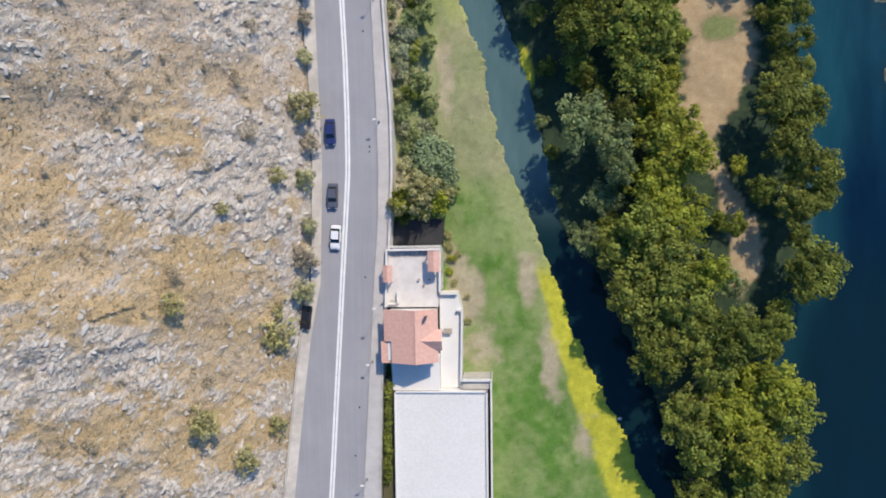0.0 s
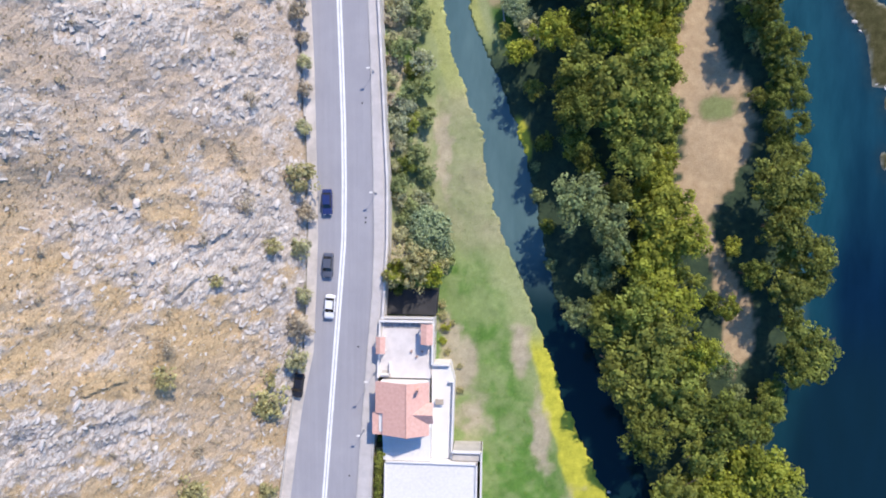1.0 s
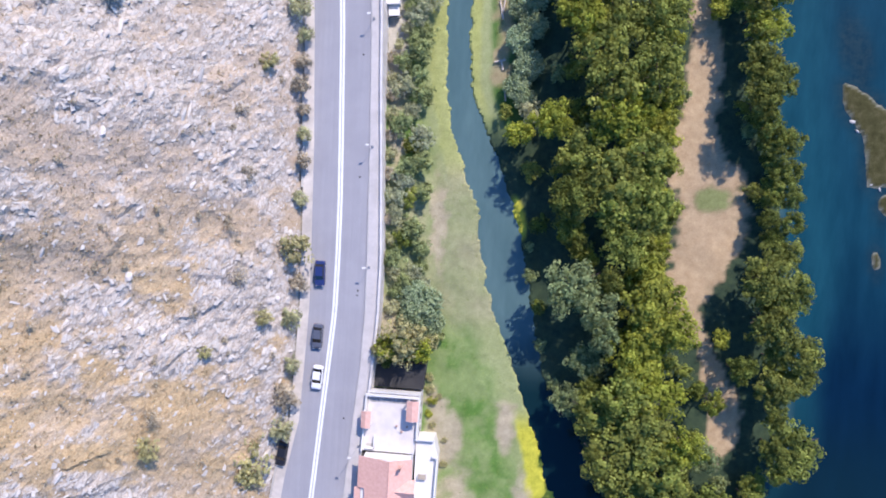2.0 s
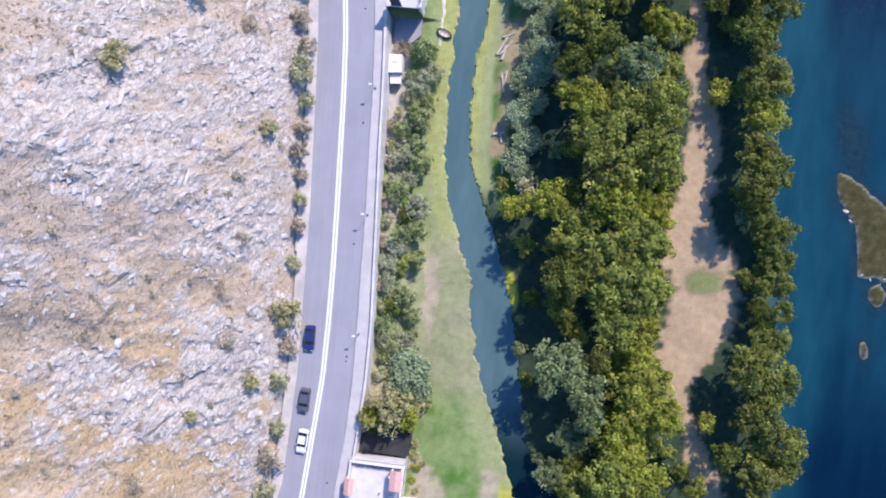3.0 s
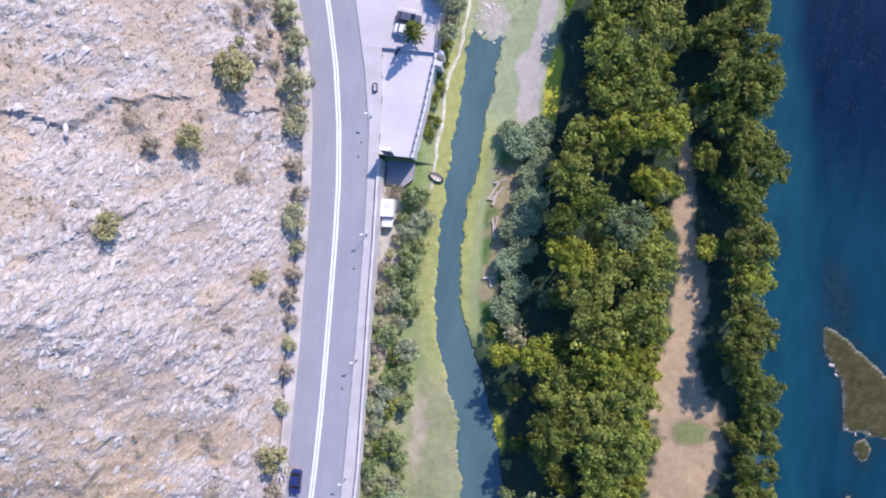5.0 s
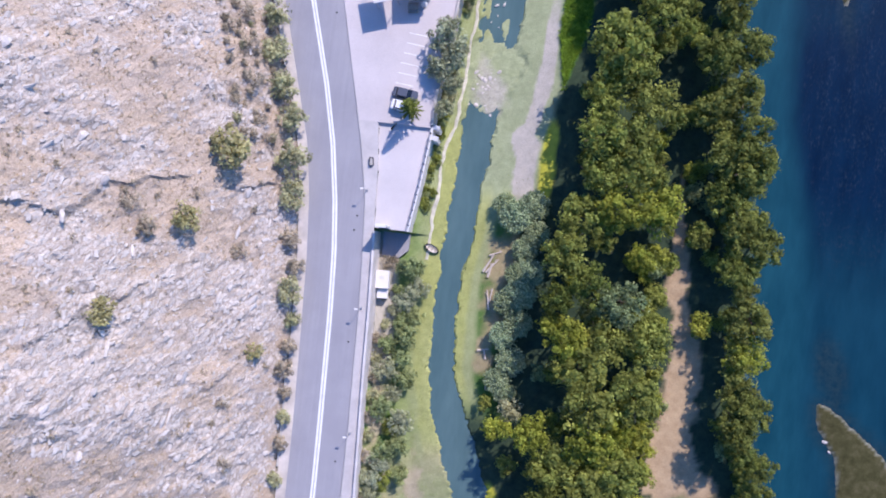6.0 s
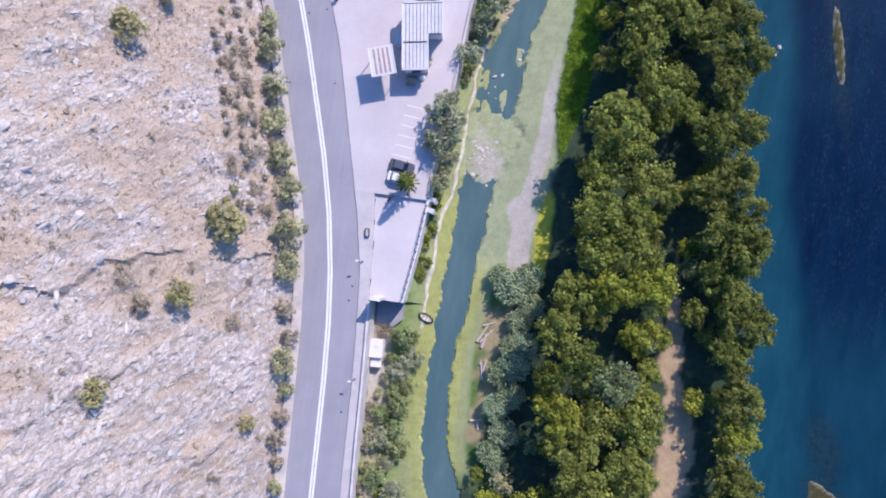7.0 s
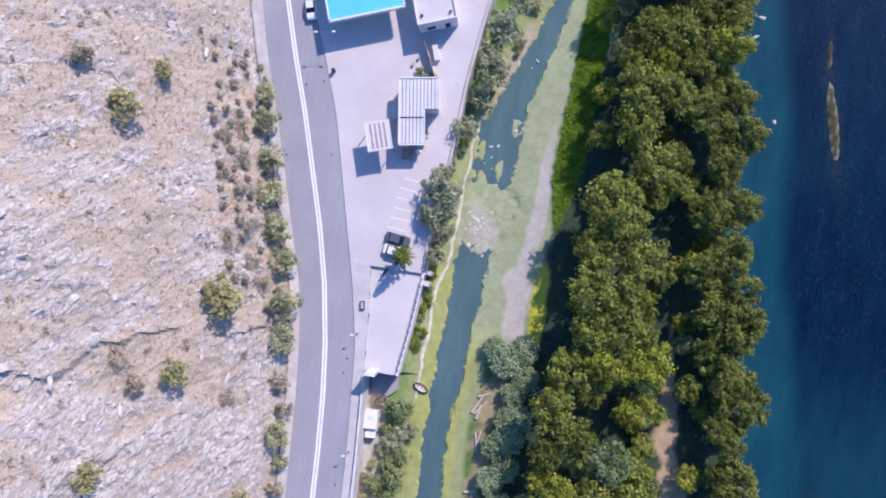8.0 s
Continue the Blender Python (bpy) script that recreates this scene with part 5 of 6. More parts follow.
ANNEX = thing("flat_roofed_annex", pose(0, 0, 0), "low building with a wide plain white flat roof", "building")
part("wall", prism([(-18.3, -62), (-2.5, -62), (-2.3, -30.7), (-18.0, -30.7)], -0.6, 6.35), M_WHITE, ANNEX)
part("roof", prism([(-18.35, -62), (-2.45, -62), (-2.25, -30.65), (-18.05, -30.65)], 6.35, 6.5), plain("white_roof_membrane", (0.72, 0.705, 0.68), 0.7, 0.05, 0.3, bumps=0.02), ANNEX)
for pts in ([(-18.15, -30.85), (-2.3, -30.85), (-2.3, -30.6), (-18.15, -30.6)], [(-2.75, -62), (-2.5, -62), (-2.3, -30.6), (-2.55, -30.6)], [(-18.4, -62), (-18.2, -62), (-17.95, -30.6), (-18.15, -30.6)]):
    part("parapet", prism(pts, 6.45, 6.85), M_WHITE, ANNEX)
part("side_wall", prism([(-2.0, -62), (-1.75, -62), (-1.5, -28.8), (-1.75, -28.8)], -0.6, 6.1), M_WHITE, ANNEX)
part("stair_box", prism([(-6.6, -30.5), (-1.7, -30.5), (-1.6, -28.8), (-6.5, -28.8)], -0.6, 5.6), M_WALL, ANNEX)
part("stair_box_rim", prism([(-6.6, -29.1), (-1.7, -29.1), (-1.6, -28.75), (-6.5, -28.75)], 5.5, 6.1), M_WHITE, ANNEX)
part("yard_slab", prism([(-18.4, -30.6), (-10.35, -30.6), (-10.35, -24.7), (-18.7, -24.7)], -0.6, 6.2), M_WHITE, ANNEX)
for y in (-33, -37, -41):
    window_in(ANNEX, -1.72, y, 3.6, 1.4, 1.2, "e")
rng = random.Random(51)
for k in range(16):
    y = -29.5 - 1.15 * k
    plant("bush_" + rng.choice("mdm"), "hedge_bush", float(walk_edge(y)) + 1.25 + rng.uniform(-0.2, 0.2), y, rng.uniform(0.75, 1.0), "clipped green hedge bush beside the road wall", "hedge", "roadside hedge", rng, 5.2, 1.1)
structure("hedge_bed", prism([(-21.0, -62), (-18.45, -62), (-18.35, -28.7), (-20.2, -28.7)], 0, 5.5), plain("soil", (0.11, 0.1, 0.05), 0.95, 0.4), "narrow earth bed between wall and annex", "ground")


# ---------------------------------------------------------------- car park buildings
KIOSK = thing("kiosk_canopy", pose(-23.3, 109.7, 6.64, 0, 0, 17), "open canopy roofed with rusty red and white sheets", "canopy")
part("roof", box(-2.05, 2.05, -2.45, 2.45, 3.85, 4.0), M_SLAT, KIOSK)
for k in range(4):
    x = -1.15 + 0.76 * k
    b = box(x - 0.17, x + 0.17, -2.1, 2.1, 4.0, 4.045)
    part("rusty_sheet", b, M_RUST, KIOSK, "rust-red corrugated strip")
for x in (-2.0, 2.0):
    part("edge_trim", box(x - 0.07, x + 0.07, -2.5, 2.5, 3.8, 4.1), M_WHITE, KIOSK)
for sx in (-1.8, 1.8):
    for sy in (-2.1, 2.1):
        part("post", rod((sx, sy, 0), (sx, sy, 3.85), 0.08, 0.08), M_STEEL, KIOSK)

CAFE = thing("cafe_building", pose(-18.2, 114.6, 6.64, 0, 0, 8), "low building under a roof of grey-white beams", "building")
part("wall", prism([(-2.2, -5.3), (1.55, -5.3), (1.55, 0.4), (4.0, 0.4), (4.0, 5.2), (-2.2, 5.2)], -0.1, 3.3), M_WHITE, CAFE)
part("roof", prism([(-2.45, -5.55), (1.8, -5.55), (1.8, 0.2), (4.2, 0.2), (4.2, 5.45), (-2.45, 5.45)], 3.3, 3.5), plain("roof_felt", (0.22, 0.22, 0.23), 0.85, 0.3), CAFE)
for k in range(11):
    x = -2.15 + 0.6 * k
    part("roof_beam", box(x - 0.245, x + 0.245, -5.4 if x < 1.75 else 0.3, 5.3, 3.5, 3.72), M_SLAT, CAFE)
for pts in ([(-2.5, -5.6), (-2.3, -5.6), (-2.3, 5.5), (-2.5, 5.5)], [(1.72, -5.6), (1.9, -5.6), (1.9, 0.2), (1.72, 0.2)], [(4.1, 0.1), (4.3, 0.1), (4.3, 5.5), (4.1, 5.5)], [(-2.5, -5.7), (1.9, -5.7), (1.9, -5.5), (-2.5, -5.5)], [(-2.5, 5.4), (4.3, 5.4), (4.3, 5.6), (-2.5, 5.6)]):
    part("roof_edge", prism(pts, 3.3, 3.85), M_WHITE, CAFE)
part("cross_beam", box(-2.3, 1.7, -1.2, -1.0, 3.55, 3.78), M_DARK, CAFE)
window_in(CAFE, -0.3, -5.32, 1.5, 1.6, 1.3, "s")
window_in(CAFE, -2.24, -2.5, 1.5, 1.6, 1.3, "w")
AC = thing("air_conditioner", pose(-21.35, 114.2, 6.64, 0, 0, 8), "pale blue-grey air conditioning unit beside the wall", "appliance")
part("casing", box(-0.6, 0.5, -0.9, 0.9, 0.3, 2.0, None, 0.05), plain("pale_blue_metal", (0.5, 0.6, 0.68), 0.5), AC)
part("grille", rod((-0.62, 0, 1.2), (-0.58, 0, 1.2), 0.5, 0.5, 14), M_DARK, AC)
for sy in (-0.7, 0.7):
    part("foot", box(-0.5, 0.4, sy - 0.08, sy + 0.08, 0, 0.3), M_DARK, AC)
TABLE2 = thing("picnic_table", pose(-18.6, 107.9, 6.64, 0, 0, 6), "grey picnic table in the building's shade", "table")
part("tabletop", box(-0.9, 0.9, -0.4, 0.4, 0.7, 0.76), M_WOOD, TABLE2)
for sy in (-0.75, 0.75):
    part("bench", box(-0.9, 0.9, sy - 0.15, sy + 0.15, 0.42, 0.47), M_WOOD, TABLE2)
for sx in (-0.7, 0.7):
    part("trestle", box(sx - 0.05, sx + 0.05, -0.85, 0.85, 0, 0.7), M_WOOD, TABLE2)
PARASOL = thing("closed_parasol", pose(-16.7, 108.4, 6.64), "white parasol standing beside the building", "parasol")
part("pole", rod((0, 0, 0), (0, 0, 2.6), 0.03, 0.03), M_STEEL, PARASOL)
part("canopy", rod((0, 0, 1.2), (0, 0, 2.5), 0.55, 0.06, 10), M_WHITE, PARASOL)
part("base", rod((0, 0, 0), (0, 0, 0.12), 0.35, 0.3, 12), M_WALL, PARASOL)

STATION = thing("forecourt_canopy", pose(-29.9, 134.5, 6.64, 0, 0, 18.5), "large flat turquoise canopy with a white rim", "canopy")
part("roof", box(-6.3, 6.3, -5.2, 5.6, 4.0, 4.4), M_CYAN, STATION)
for x0, x1, y0, y1 in ((-6.5, 6.5, -5.45, -5.15), (-6.5, 6.5, 5.6, 5.9), (-6.5, -6.25, -5.4, 5.8), (6.25, 6.5, -5.4, 5.8)):
    part("rim", box(x0, x1, y0, y1, 3.85, 4.55), M_WHITE, STATION)
for sx in (-4, 4):
    for sy in (-3, 3):
        part("column", box(sx - 0.2, sx + 0.2, sy - 0.2, sy + 0.2, 0, 4.0), M_WHITE, STATION)
SHOP = thing("shop_building", pose(-17.6, 133.3, 6.64, 0, 0, 18.5), "white flat-roofed building with a low parapet", "building")
part("wall", box(-3.3, 3.3, -3.7, 4.6, -0.1, 3.9), M_WHITE, SHOP)
part("roof", box(-3.2, 3.2, -3.6, 4.5, 3.9, 4.0), plain("pale_screed", (0.62, 0.58, 0.55), 0.85, 0.1), SHOP)
for x0, x1, y0, y1 in ((-3.35, 3.35, -3.75, -3.55), (-3.35, 3.35, 4.45, 4.65), (-3.35, -3.15, -3.55, 4.45), (3.15, 3.35, -3.55, 4.45)):
    part("parapet", box(x0, x1, y0, y1, 3.9, 4.3), M_WHITE, SHOP)
window_in(SHOP, -1.2, -3.72, 1.7, 1.6, 1.2, "s")
window_in(SHOP, 1.6, -3.72, 1.5, 1.0, 2.0, "s", "dark glazed door in a white frame")
part("roof_vent", rod((2.4, -2.6, 3.98), (2.4, -2.6, 4.4), 0.2, 0.2), M_DARK, SHOP)
part("roof_vent", rod((-2.4, -2.3, 3.98), (-2.4, -2.3, 4.3), 0.25, 0.25), M_DARK, SHOP)
FENCE = thing("yard_fence", pose(-17.2, 124.3, 6.64, 0, 0, 25), "weathered board fence between the buildings", "fence")
for k in range(12):
    part("board", box(-0.05, 0.05, -3.6 + 0.6 * k, -3.05 + 0.6 * k, 0, 1.7), M_WOOD, FENCE)
FREEZER = thing("storage_chest", pose(-16.3, 125.6, 6.64, 0, 0, 20), "long white storage chest behind the fence", "chest")
part("body", box(-0.45, 0.45, -1.3, 1.3, 0, 0.8, None, 0.04), M_WHITE, FREEZER)
part("lid", box(-0.48, 0.48, -1.33, 1.33, 0.8, 0.9, None, 0.03), M_SLAT, FREEZER)
rng = random.Random(55)
for x, y in ((-17.6, 121.4), (-16.4, 121.6), (-18.6, 122.2)):
    plant("bush_" + rng.choice("go"), "potted_bush", x, y, 0.8, "dusty small bush beside the yard fence", "bush", "yard bushes", rng, 6.6)

PYLON = thing("pylon", pose(-18.75, 70.75, 0), "tall thin white masonry slab at the terrace corner", "pylon")
part("slab", box(-0.85, 0.85, -0.22, 0.22, -0.5, 11.0, None, 0.02), M_WHITE, PYLON)
part("cap", box(-0.92, 0.92, -0.29, 0.29, 11.0, 11.12), M_WHITE, PYLON)
# dark blue sheet puts shade into the colour of the slab's south face
part("panel", box(-0.83, 0.83, -0.27, -0.22, 6.2, 10.95), plain("slate_blue_shade", (0.07, 0.08, 0.12), 0.6), PYLON, "dark slate-blue sheet that paints shade on the south face")
# asphalt patch added where the terrace's shadow falls, to deepen it by colour
structure("shadow_patch", prism([(-19.6, 65.9), (-16.6, 65.6), (-14.9, 67.2), (-14.9, 70.3), (-19.6, 70.3)], 0, 1.36), M_ASPHALT, "grey asphalt patch added to darken the terrace's shadow", "yard")
for y in (86.6, 88.4):
    NICHE = thing("wall_bench", pose(float(lot_edge(y)) + 0.75, y, 0, 0, 0, -12), "small white masonry seat built against the wall", "seat", "wall seats")
    part("body", box(-0.6, 0.6, -0.35, 0.35, 0.2, 6.2), M_WHITE, NICHE)
    part("seat", box(-0.65, 0.65, -0.4, 0.4, 6.2, 6.3), M_SLAT, NICHE)
PLANTER = thing("planter", pose(-22.35, 81.4, 6.62, 0, 0, 8), "dark rectangular planter on the pavement", "planter")
for x0, x1, y0, y1 in ((-0.35, -0.27, -0.7, 0.7), (0.27, 0.35, -0.7, 0.7), (-0.27, 0.27, -0.7, -0.62), (-0.27, 0.27, 0.62, 0.7)):
    part("side", box(x0, x1, y0, y1, 0, 0.5), M_DARK, PLANTER)
part("soil", box(-0.27, 0.27, -0.62, 0.62, 0, 0.4), M_WALL, PLANTER)
BIN = thing("litter_bin", pose(-33.4, 120.4, 6.64, 0, 0, 10), "dark red litter bin at the car park edge", "bin")
part("body", rod((0, 0, 0), (0, 0, 0.9), 0.3, 0.34, 12), M_RED, BIN)
part("lid", rod((0, 0, 0.9), (0, 0, 1.05), 0.36, 0.2, 12), M_DARK, BIN)


# ---------------------------------------------------------------- lamps and poles
def street_lamp(x, y, z, arm, turn, height=2.7, heads=(-1,)):
    root = thing("street_lamp", pose(x, y, z, 0, 0, turn), "slim grey street lamp leaning out over the road", "street lamp", "street lamps")
    part("pole", rod((0, 0, 0), (0, 0, height), 0.035, 0.025), M_STEEL, root)
    for k in heads:
        part("arm", rod((0, 0, height - 0.05), (k * arm, 0, height + 0.2), 0.025, 0.02, 6), M_STEEL, root)
        part("head", box(k * arm - 0.3, k * arm + 0.3, -0.14, 0.14, height + 0.14, height + 0.28, None, 0.04), M_WHITE, root, "white lamp head")
    part("base", box(-0.16, 0.16, -0.16, 0.16, 0, 0.25), M_STEEL, root)


for y in (-46, -25.4, 15.2, 35.4, 56.6, 76.5):
    street_lamp(float(road_right(y)) + 0.4, y, 6.62, 0.35, 5)
street_lamp(-19.9, -15.5, 6.62, 0.3, 5, 5.8)
street_lamp(-34.7, 125.5, 6.64, 1.5, 8, 4.6, (-1, 1))


# ---------------------------------------------------------------- vehicles
def car(x, y, z, turn, paint, words, length=4.25, width=1.72, group="cars"):
    root = thing("car", pose(x, y, z, 0, 0, turn), words, "car", group)
    w, l = width / 2, length / 2
    bm = bmesh.new()
    stations = ((-l, 0.42, 0.68, 0.84), (-l + 0.25, 0.28, 0.86, 0.97), (-l + 1.1, 0.25, 0.93, 1.0), (l - 1.0, 0.25, 0.95, 1.0), (l - 0.2, 0.28, 0.9, 0.96), (l, 0.42, 0.75, 0.86))
    rings = []
    for yy, zb, zt, k in stations:
        ring = [(-w * k, zb), (-w * k, zt - 0.18), (-w * k * 0.88, zt), (w * k * 0.88, zt), (w * k, zt - 0.18), (w * k, zb)]
        rings.append([bm.verts.new((px, yy, pz)) for px, pz in ring])
    for a, b in zip(rings, rings[1:]):
        for i in range(6):
            bm.faces.new((a[i], a[(i + 1) % 6], b[(i + 1) % 6], b[i]))
    bm.faces.new(rings[0][::-1]), bm.faces.new(rings[-1])
    bmesh.ops.recalc_face_normals(bm, faces=bm.faces)
    part("body", bm, paint, root)
    glass = bmesh.new()
    low = [(-0.88 * w, -l + 1.05), (0.88 * w, -l + 1.05), (0.88 * w, l - 0.55), (-0.88 * w, l - 0.55)]
    top = [(-0.70 * w, -l + 1.75), (0.70 * w, -l + 1.75), (0.70 * w, l - 0.95), (-0.70 * w, l - 0.95)]
    a = [glass.verts.new((px, py, 0.9)) for px, py in low]
    b = [glass.verts.new((px, py, 1.4)) for px, py in top]
    for i in range(4):
        glass.faces.new((a[i], a[(i + 1) % 4], b[(i + 1) % 4], b[i]))
    glass.faces.new(b)
    cabin = part("cabin_glass", glass, M_GLASS, root, "dark tinted windows")
    part("roof_panel", prism([(p[0] * 1.04, p[1]) for p in top], 1.385, 1.44), paint, root)
    for sx in (-1, 1):
        for yy in (-l + 0.85, l - 0.85):
            tyre = part("wheel", rod((sx * (w - 0.2), yy, 0.31), (sx * (w + 0.01), yy, 0.31), 0.31, 0.31, 14), M_TYRE, root)
            part("rim", rod((sx * (w - 0.02), yy, 0.31), (sx * (w + 0.02), yy, 0.31), 0.19, 0.17, 10), M_STEEL, tyre)
        part("headlight", box(sx * w * 0.62 - 0.17, sx * w * 0.62 + 0.17, -l - 0.01, -l + 0.12, 0.58, 0.72), M_SLAT, root)
        part("tail_light", box(sx * w * 0.65 - 0.13, sx * w * 0.65 + 0.13, l - 0.06, l + 0.02, 0.6, 0.76), M_RED, root)
        part("mirror", box(sx * (w + 0.08) - 0.1, sx * (w + 0.08) + 0.1, -l + 1.35, -l + 1.5, 0.88, 1.0), paint, root)
    return root


car(-27.9, 13.6, 6.5, 1, M_NAVY, "dark navy hatchback driving in the near lane", 4.3)
car(-27.8, 2.9, 6.5, -2, M_GREYCAR, "dull grey saloon following along the road", 4.2)
car(-27.5, -4.1, 6.5, -4, M_WHITECAR, "white hatchback on the road beside the slope", 4.1)
car(-33.0, -17.8, 6.53, -8, M_BLACKCAR, "dark car parked under the roadside trees", 4.2)
car(-18.2, 91.2, 6.64, 82, M_WHITECAR, "white car parked beside the conifer", 4.1)
car(-18.0, 93.3, 6.64, 82, M_GREYCAR, "dark grey car parked in a marked bay", 4.3)
car(-39.0, 130.6, 6.64, 14, M_WHITECAR, "white car standing beside the turquoise canopy", 4.0)

SCOOTER = thing("motor_scooter", pose(-19.3, 87.6, 6.64, 0, 0, 60), "small black motor scooter beside the parked cars", "scooter")
part("body", box(-0.7, 0.35, -0.16, 0.16, 0.35, 0.75, None, 0.08), M_BLACKCAR, SCOOTER)
part("seat", box(-0.65, 0.0, -0.14, 0.14, 0.75, 0.84, None, 0.03), M_TYRE, SCOOTER)
part("front_shield", box(0.4, 0.5, -0.18, 0.18, 0.3, 1.0), M_BLACKCAR, SCOOTER)
part("handlebar", rod((0.42, -0.32, 1.05), (0.42, 0.32, 1.05), 0.03, 0.03), M_DARK, SCOOTER)
for px in (-0.55, 0.62):
    part("wheel", rod((px, -0.06, 0.23), (px, 0.06, 0.23), 0.23, 0.23, 12), M_TYRE, SCOOTER)
for px, py in ((-20.0, 123.2), (-19.2, 124.4), (-18.2, 122.9), (-17.4, 124.6)):
    POT = thing("plant_pot", pose(px, py, 6.64), "dark plant pot in the shaded yard", "pot", "yard pots")
    part("pot", rod((0, 0, 0), (0, 0, 0.45), 0.2, 0.28, 10), M_DARK, POT)
    part("soil", rod((0, 0, 0.4), (0, 0, 0.47), 0.24, 0.24, 10), M_WALL, POT)

TRUCK = thing("box_truck", pose(-18.5, 60.6, float(ground_z(-17.6, 60.6)) , 0, 0, 4), "small white box truck parked below the wall", "truck")
part("cargo_box", box(-1.15, 1.15, -0.5, 2.6, 0.5, 2.5, None, 0.05), M_WHITE, TRUCK)
part("roof_hatch", box(-0.5, 0.3, 1.2, 1.7, 2.5, 2.58), M_SLAT, TRUCK)
cab = box(-0.95, 0.95, -2.3, -0.6, 0.4, 1.75, None, 0.12)
part("cab", cab, M_WHITE, TRUCK)
part("windscreen", box(-0.8, 0.8, -2.42, -2.05, 1.05, 1.72, None, 0.08), M_GLASS, TRUCK)
part("chassis", box(-0.6, 0.6, -2.2, 2.5, 0.3, 0.52), M_DARK, TRUCK)
for sx in (-1, 1):
    for yy in (-1.6, 1.5):
        part("wheel", rod((sx * 0.75, yy, 0.36), (sx * 1.05, yy, 0.36), 0.37, 0.37, 14), M_TYRE, TRUCK)


# ---------------------------------------------------------------- canal side
def rowing_boat(x, y, z, turn):
    root = thing("rowing_boat", pose(x, y, z, 0, 0, turn), "small dark-rimmed wooden rowing boat pulled onto the bank", "boat")
    hull, inner = bmesh.new(), bmesh.new()
    for bm, k, drop in ((hull, 1.0, 0.0), (inner, 0.86, 0.1)):
        rows = []
        for i in range(9):
            s = -1 + i / 4
            w = 0.62 * k * (1 - abs(s) ** 2.6) ** 0.75 + 0.02
            rows.append([bm.verts.new((s * 1.45 * k, w * q, zz)) for q, zz in ((-1, 0.5 - drop * 0.2), (-0.7, 0.18 + drop), (0, 0.04 + drop), (0.7, 0.18 + drop), (1, 0.5 - drop * 0.2))])
        for a, b in zip(rows, rows[1:]):
            for j in range(4):
                bm.faces.new((a[j], b[j], b[j + 1], a[j + 1]))
    part("hull", hull, M_DARK, root)
    part("inner_planking", inner, plain("pale_planking", (0.6, 0.55, 0.47), 0.85, 0.2), root)
    for xx in (-0.6, 0.1, 0.75):
        part("thwart", box(xx - 0.12, xx + 0.12, -0.5, 0.5, 0.34, 0.38), M_WOOD, root)


rowing_boat(-10.9, 68.1, 0.35, -22)

bm = bmesh.new()
ys = np.arange(66, 118, 0.4)
rows = []
for yy in ys:
    w = 0.55 + 1.0 * float(fbm(np.array(yy * 0.5), np.array(2.0), 91, 3))
    px = float(PATH(yy)) + 0.9 * (float(fbm(np.array(yy * 0.35), np.array(7.0), 93, 3)) - 0.5)
    rows.append([bm.verts.new((px + q * w, yy, float(ground_z(px + q * w, yy)) + h)) for q, h in ((-0.3, -0.02), (-0.2, 0.1), (0.2, 0.1), (0.3, -0.02))])
for k, (a, b) in enumerate(zip(rows, rows[1:])):
    for j in range(3):
        bm.faces.new((a[j], a[j + 1], b[j + 1], b[j]))
structure("footpath", bm, plain("trodden_earth", (0.62, 0.59, 0.47), 0.95, 0.3, 3), "worn pale footpath along the grassy canal bank", "path")


def boulder_mesh(seed):
    rng = random.Random(seed)
    bm = bmesh.new()
    bmesh.ops.create_icosphere(bm, subdivisions=1, radius=1.0)
    for v in bm.verts:
        v.co *= rng.uniform(0.68, 1.2)
    me = bpy.data.meshes.new("boulder")
    bm.to_mesh(me)
    bm.free()
    me.materials.append(M_ROCK)
    return me


BOULDERS = [boulder_mesh(k) for k in range(8)]


def rock(x, y, s, rng, parent=None, name="rock", flat=0.6, lift=0.1, z=None, turn=None):
    ob = new(name, rng.choice(BOULDERS))
    base = float(ground_z(x, y)) if z is None else z
    ob.matrix_basis = pose(x, y, base + lift * s, rng.uniform(-18, 18), rng.uniform(-18, 18), rng.uniform(0, 360) if turn is None else turn) @ Matrix.Diagonal((s * rng.uniform(0.9, 1.5), s * rng.uniform(0.6, 1.0), s * flat, 1))
    if parent:
        ob.parent = parent
    return ob


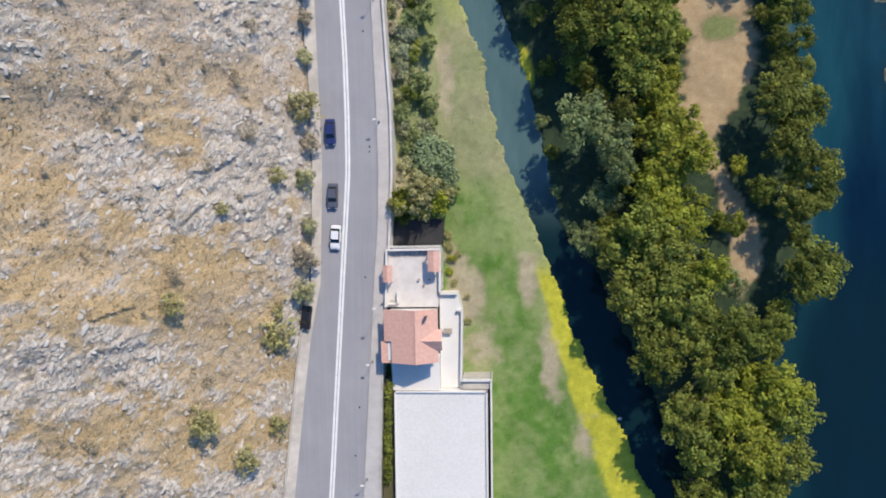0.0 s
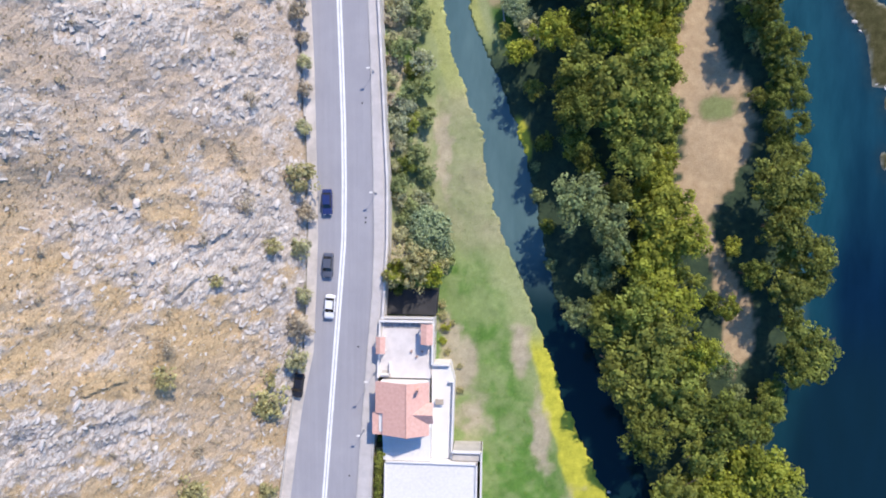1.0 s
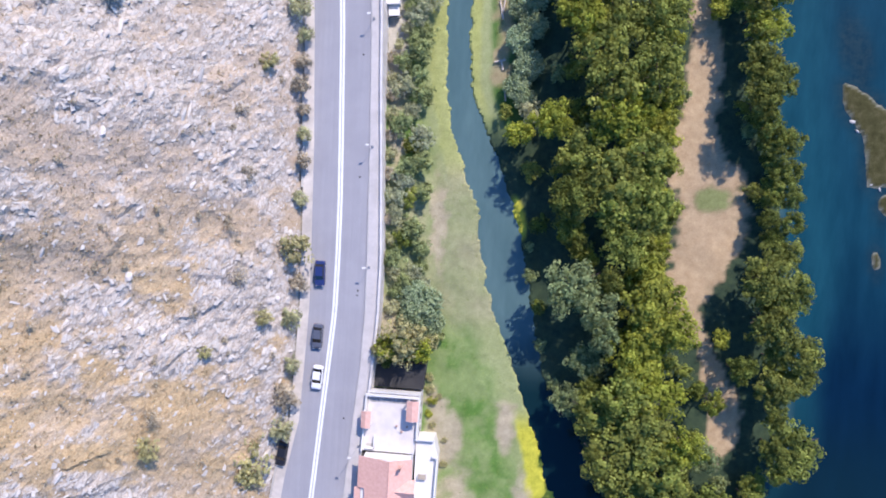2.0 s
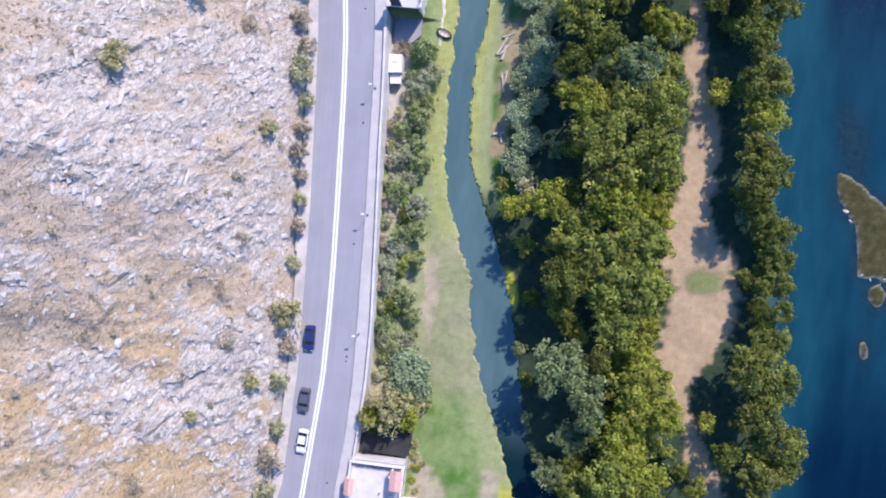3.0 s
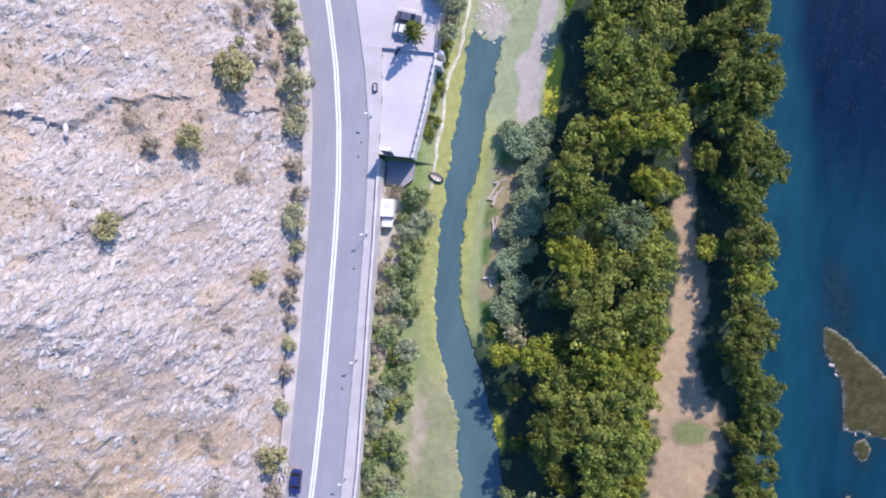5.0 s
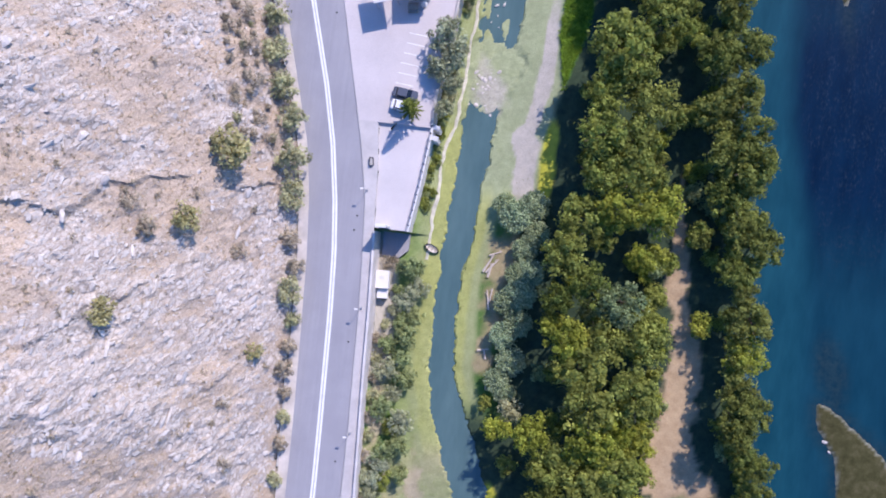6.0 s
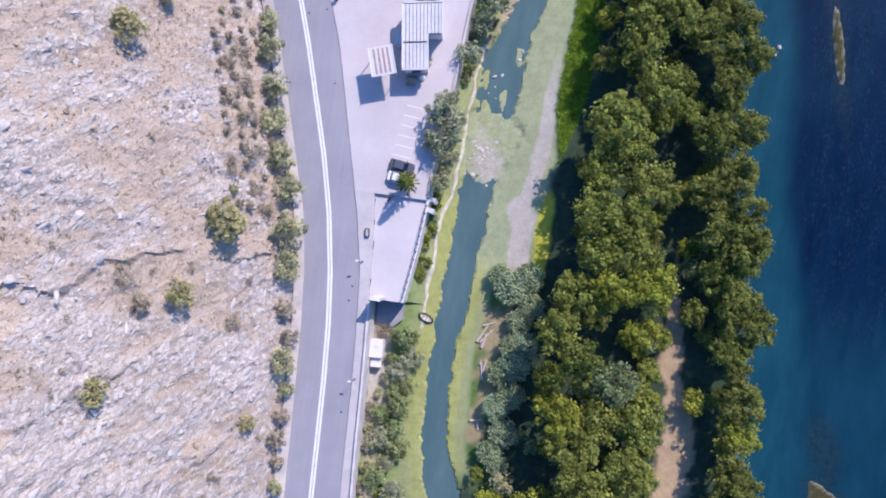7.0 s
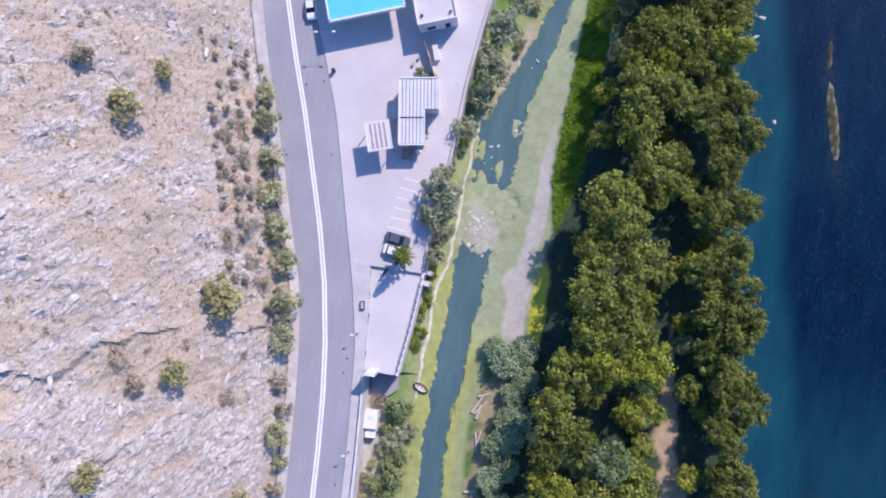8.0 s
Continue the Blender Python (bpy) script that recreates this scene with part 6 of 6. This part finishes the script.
rng = random.Random(61)
WEIR = thing("weir", pose(-5.0, 97, 0), "pale rough rock sill across the canal", "weir")
for k in range(30):
    x, y = rng.gauss(0, 1.7), rng.gauss(0, 2.4)
    if abs(x) > 3.2 or abs(y) > 5:
        continue
    ob = rock(-5.0 + x, 97 + y, rng.uniform(0.15, 0.45), rng, None, "stone", 0.35, 0.0, 0.06)
    ob.matrix_basis = Matrix.Translation((5.0, -97, 0)) @ ob.matrix_basis
    ob.parent = WEIR
for x, y, s in ((-3.7, 112.5, 0.8), (-4.9, 112.2, 0.7), (-4.6, 110.4, 0.35), (-5.6, 109.2, 0.3), (-4.2, 108.4, 0.3), (1.0, 128.6, 0.7), (0.2, 127.2, 0.4), (-0.6, 117.2, 0.9), (-1.0, 115.6, 0.8), (38.6, 141, 1.2), (38.0, 137.6, 1.0), (43, 123.2, 0.8), (42.6, 121.8, 0.5), (59.6, 44.0, 0.8), (60.5, 42.4, 0.7), (63.4, 33.6, 0.6), (64.8, 33.0, 0.6), (20.8, -37.2, 0.9), (67.0, 33.4, 0.6)):
    tagged(rock(x, y, s * 0.5, rng, None, "boulder", 0.6, 0.0, 0.05), "pale boulder standing out of the water", "boulder", "water boulders")


def log(x, y, turn, length, r, rng):
    root = thing("driftwood_log", pose(x, y, float(ground_z(x, y)) + r * 0.7, 0, 0, turn), "bleached driftwood trunk on the canal side", "log", "driftwood")
    bm = rod((-length / 2, 0, 0), (length / 2, 0.1, 0.05), r, r * 0.6, 7)
    rod((length * 0.2, 0, 0), (length * 0.42, 0.45, 0.25), r * 0.5, r * 0.2, 5, bm)
    part("trunk", bm, plain("bleached_wood", (0.6, 0.52, 0.44), 0.9, 0.2), root)


for x, y, turn, ln, r in ((-0.6, 66.8, 62, 3.6, 0.22), (0.1, 66.4, 50, 3.2, 0.2), (-0.2, 65.6, 75, 2.6, 0.25), (0.1, 60.4, 100, 3.4, 0.2), (0.5, 61.2, 80, 2.6, 0.18), (0.3, 51.6, 10, 2.0, 0.2), (0.7, 51.0, 100, 1.8, 0.2), (0.4, 68.6, 20, 2.4, 0.16), (1.5, 46.0, 95, 2.4, 0.16), (9.2, 70.6, 30, 3.0, 0.18)):
    log(x, y, turn, ln, r, rng)

# large boulders of the slope, single pieces of the ground
made = 0
while made < 280:
    y = rng.uniform(-48, 142)
    x = float(road_left(y)) - 2.5 - 34 * rng.random()
    if covers(np.array([x]), np.array([y]))["straw"][0] > 0.35 and rng.random() < 0.93:
        continue
    ob = rock(x, y, rng.choice((0.3, 0.4, 0.5, 0.65, 0.85)), rng, GROUND, "rock", 0.55, 0.0, None, rng.gauss(66, 22))
    if made % 2:
        ob.matrix_basis = ob.matrix_basis @ Matrix.Diagonal((1.4, 0.5, 0.8, 1))
    made += 1
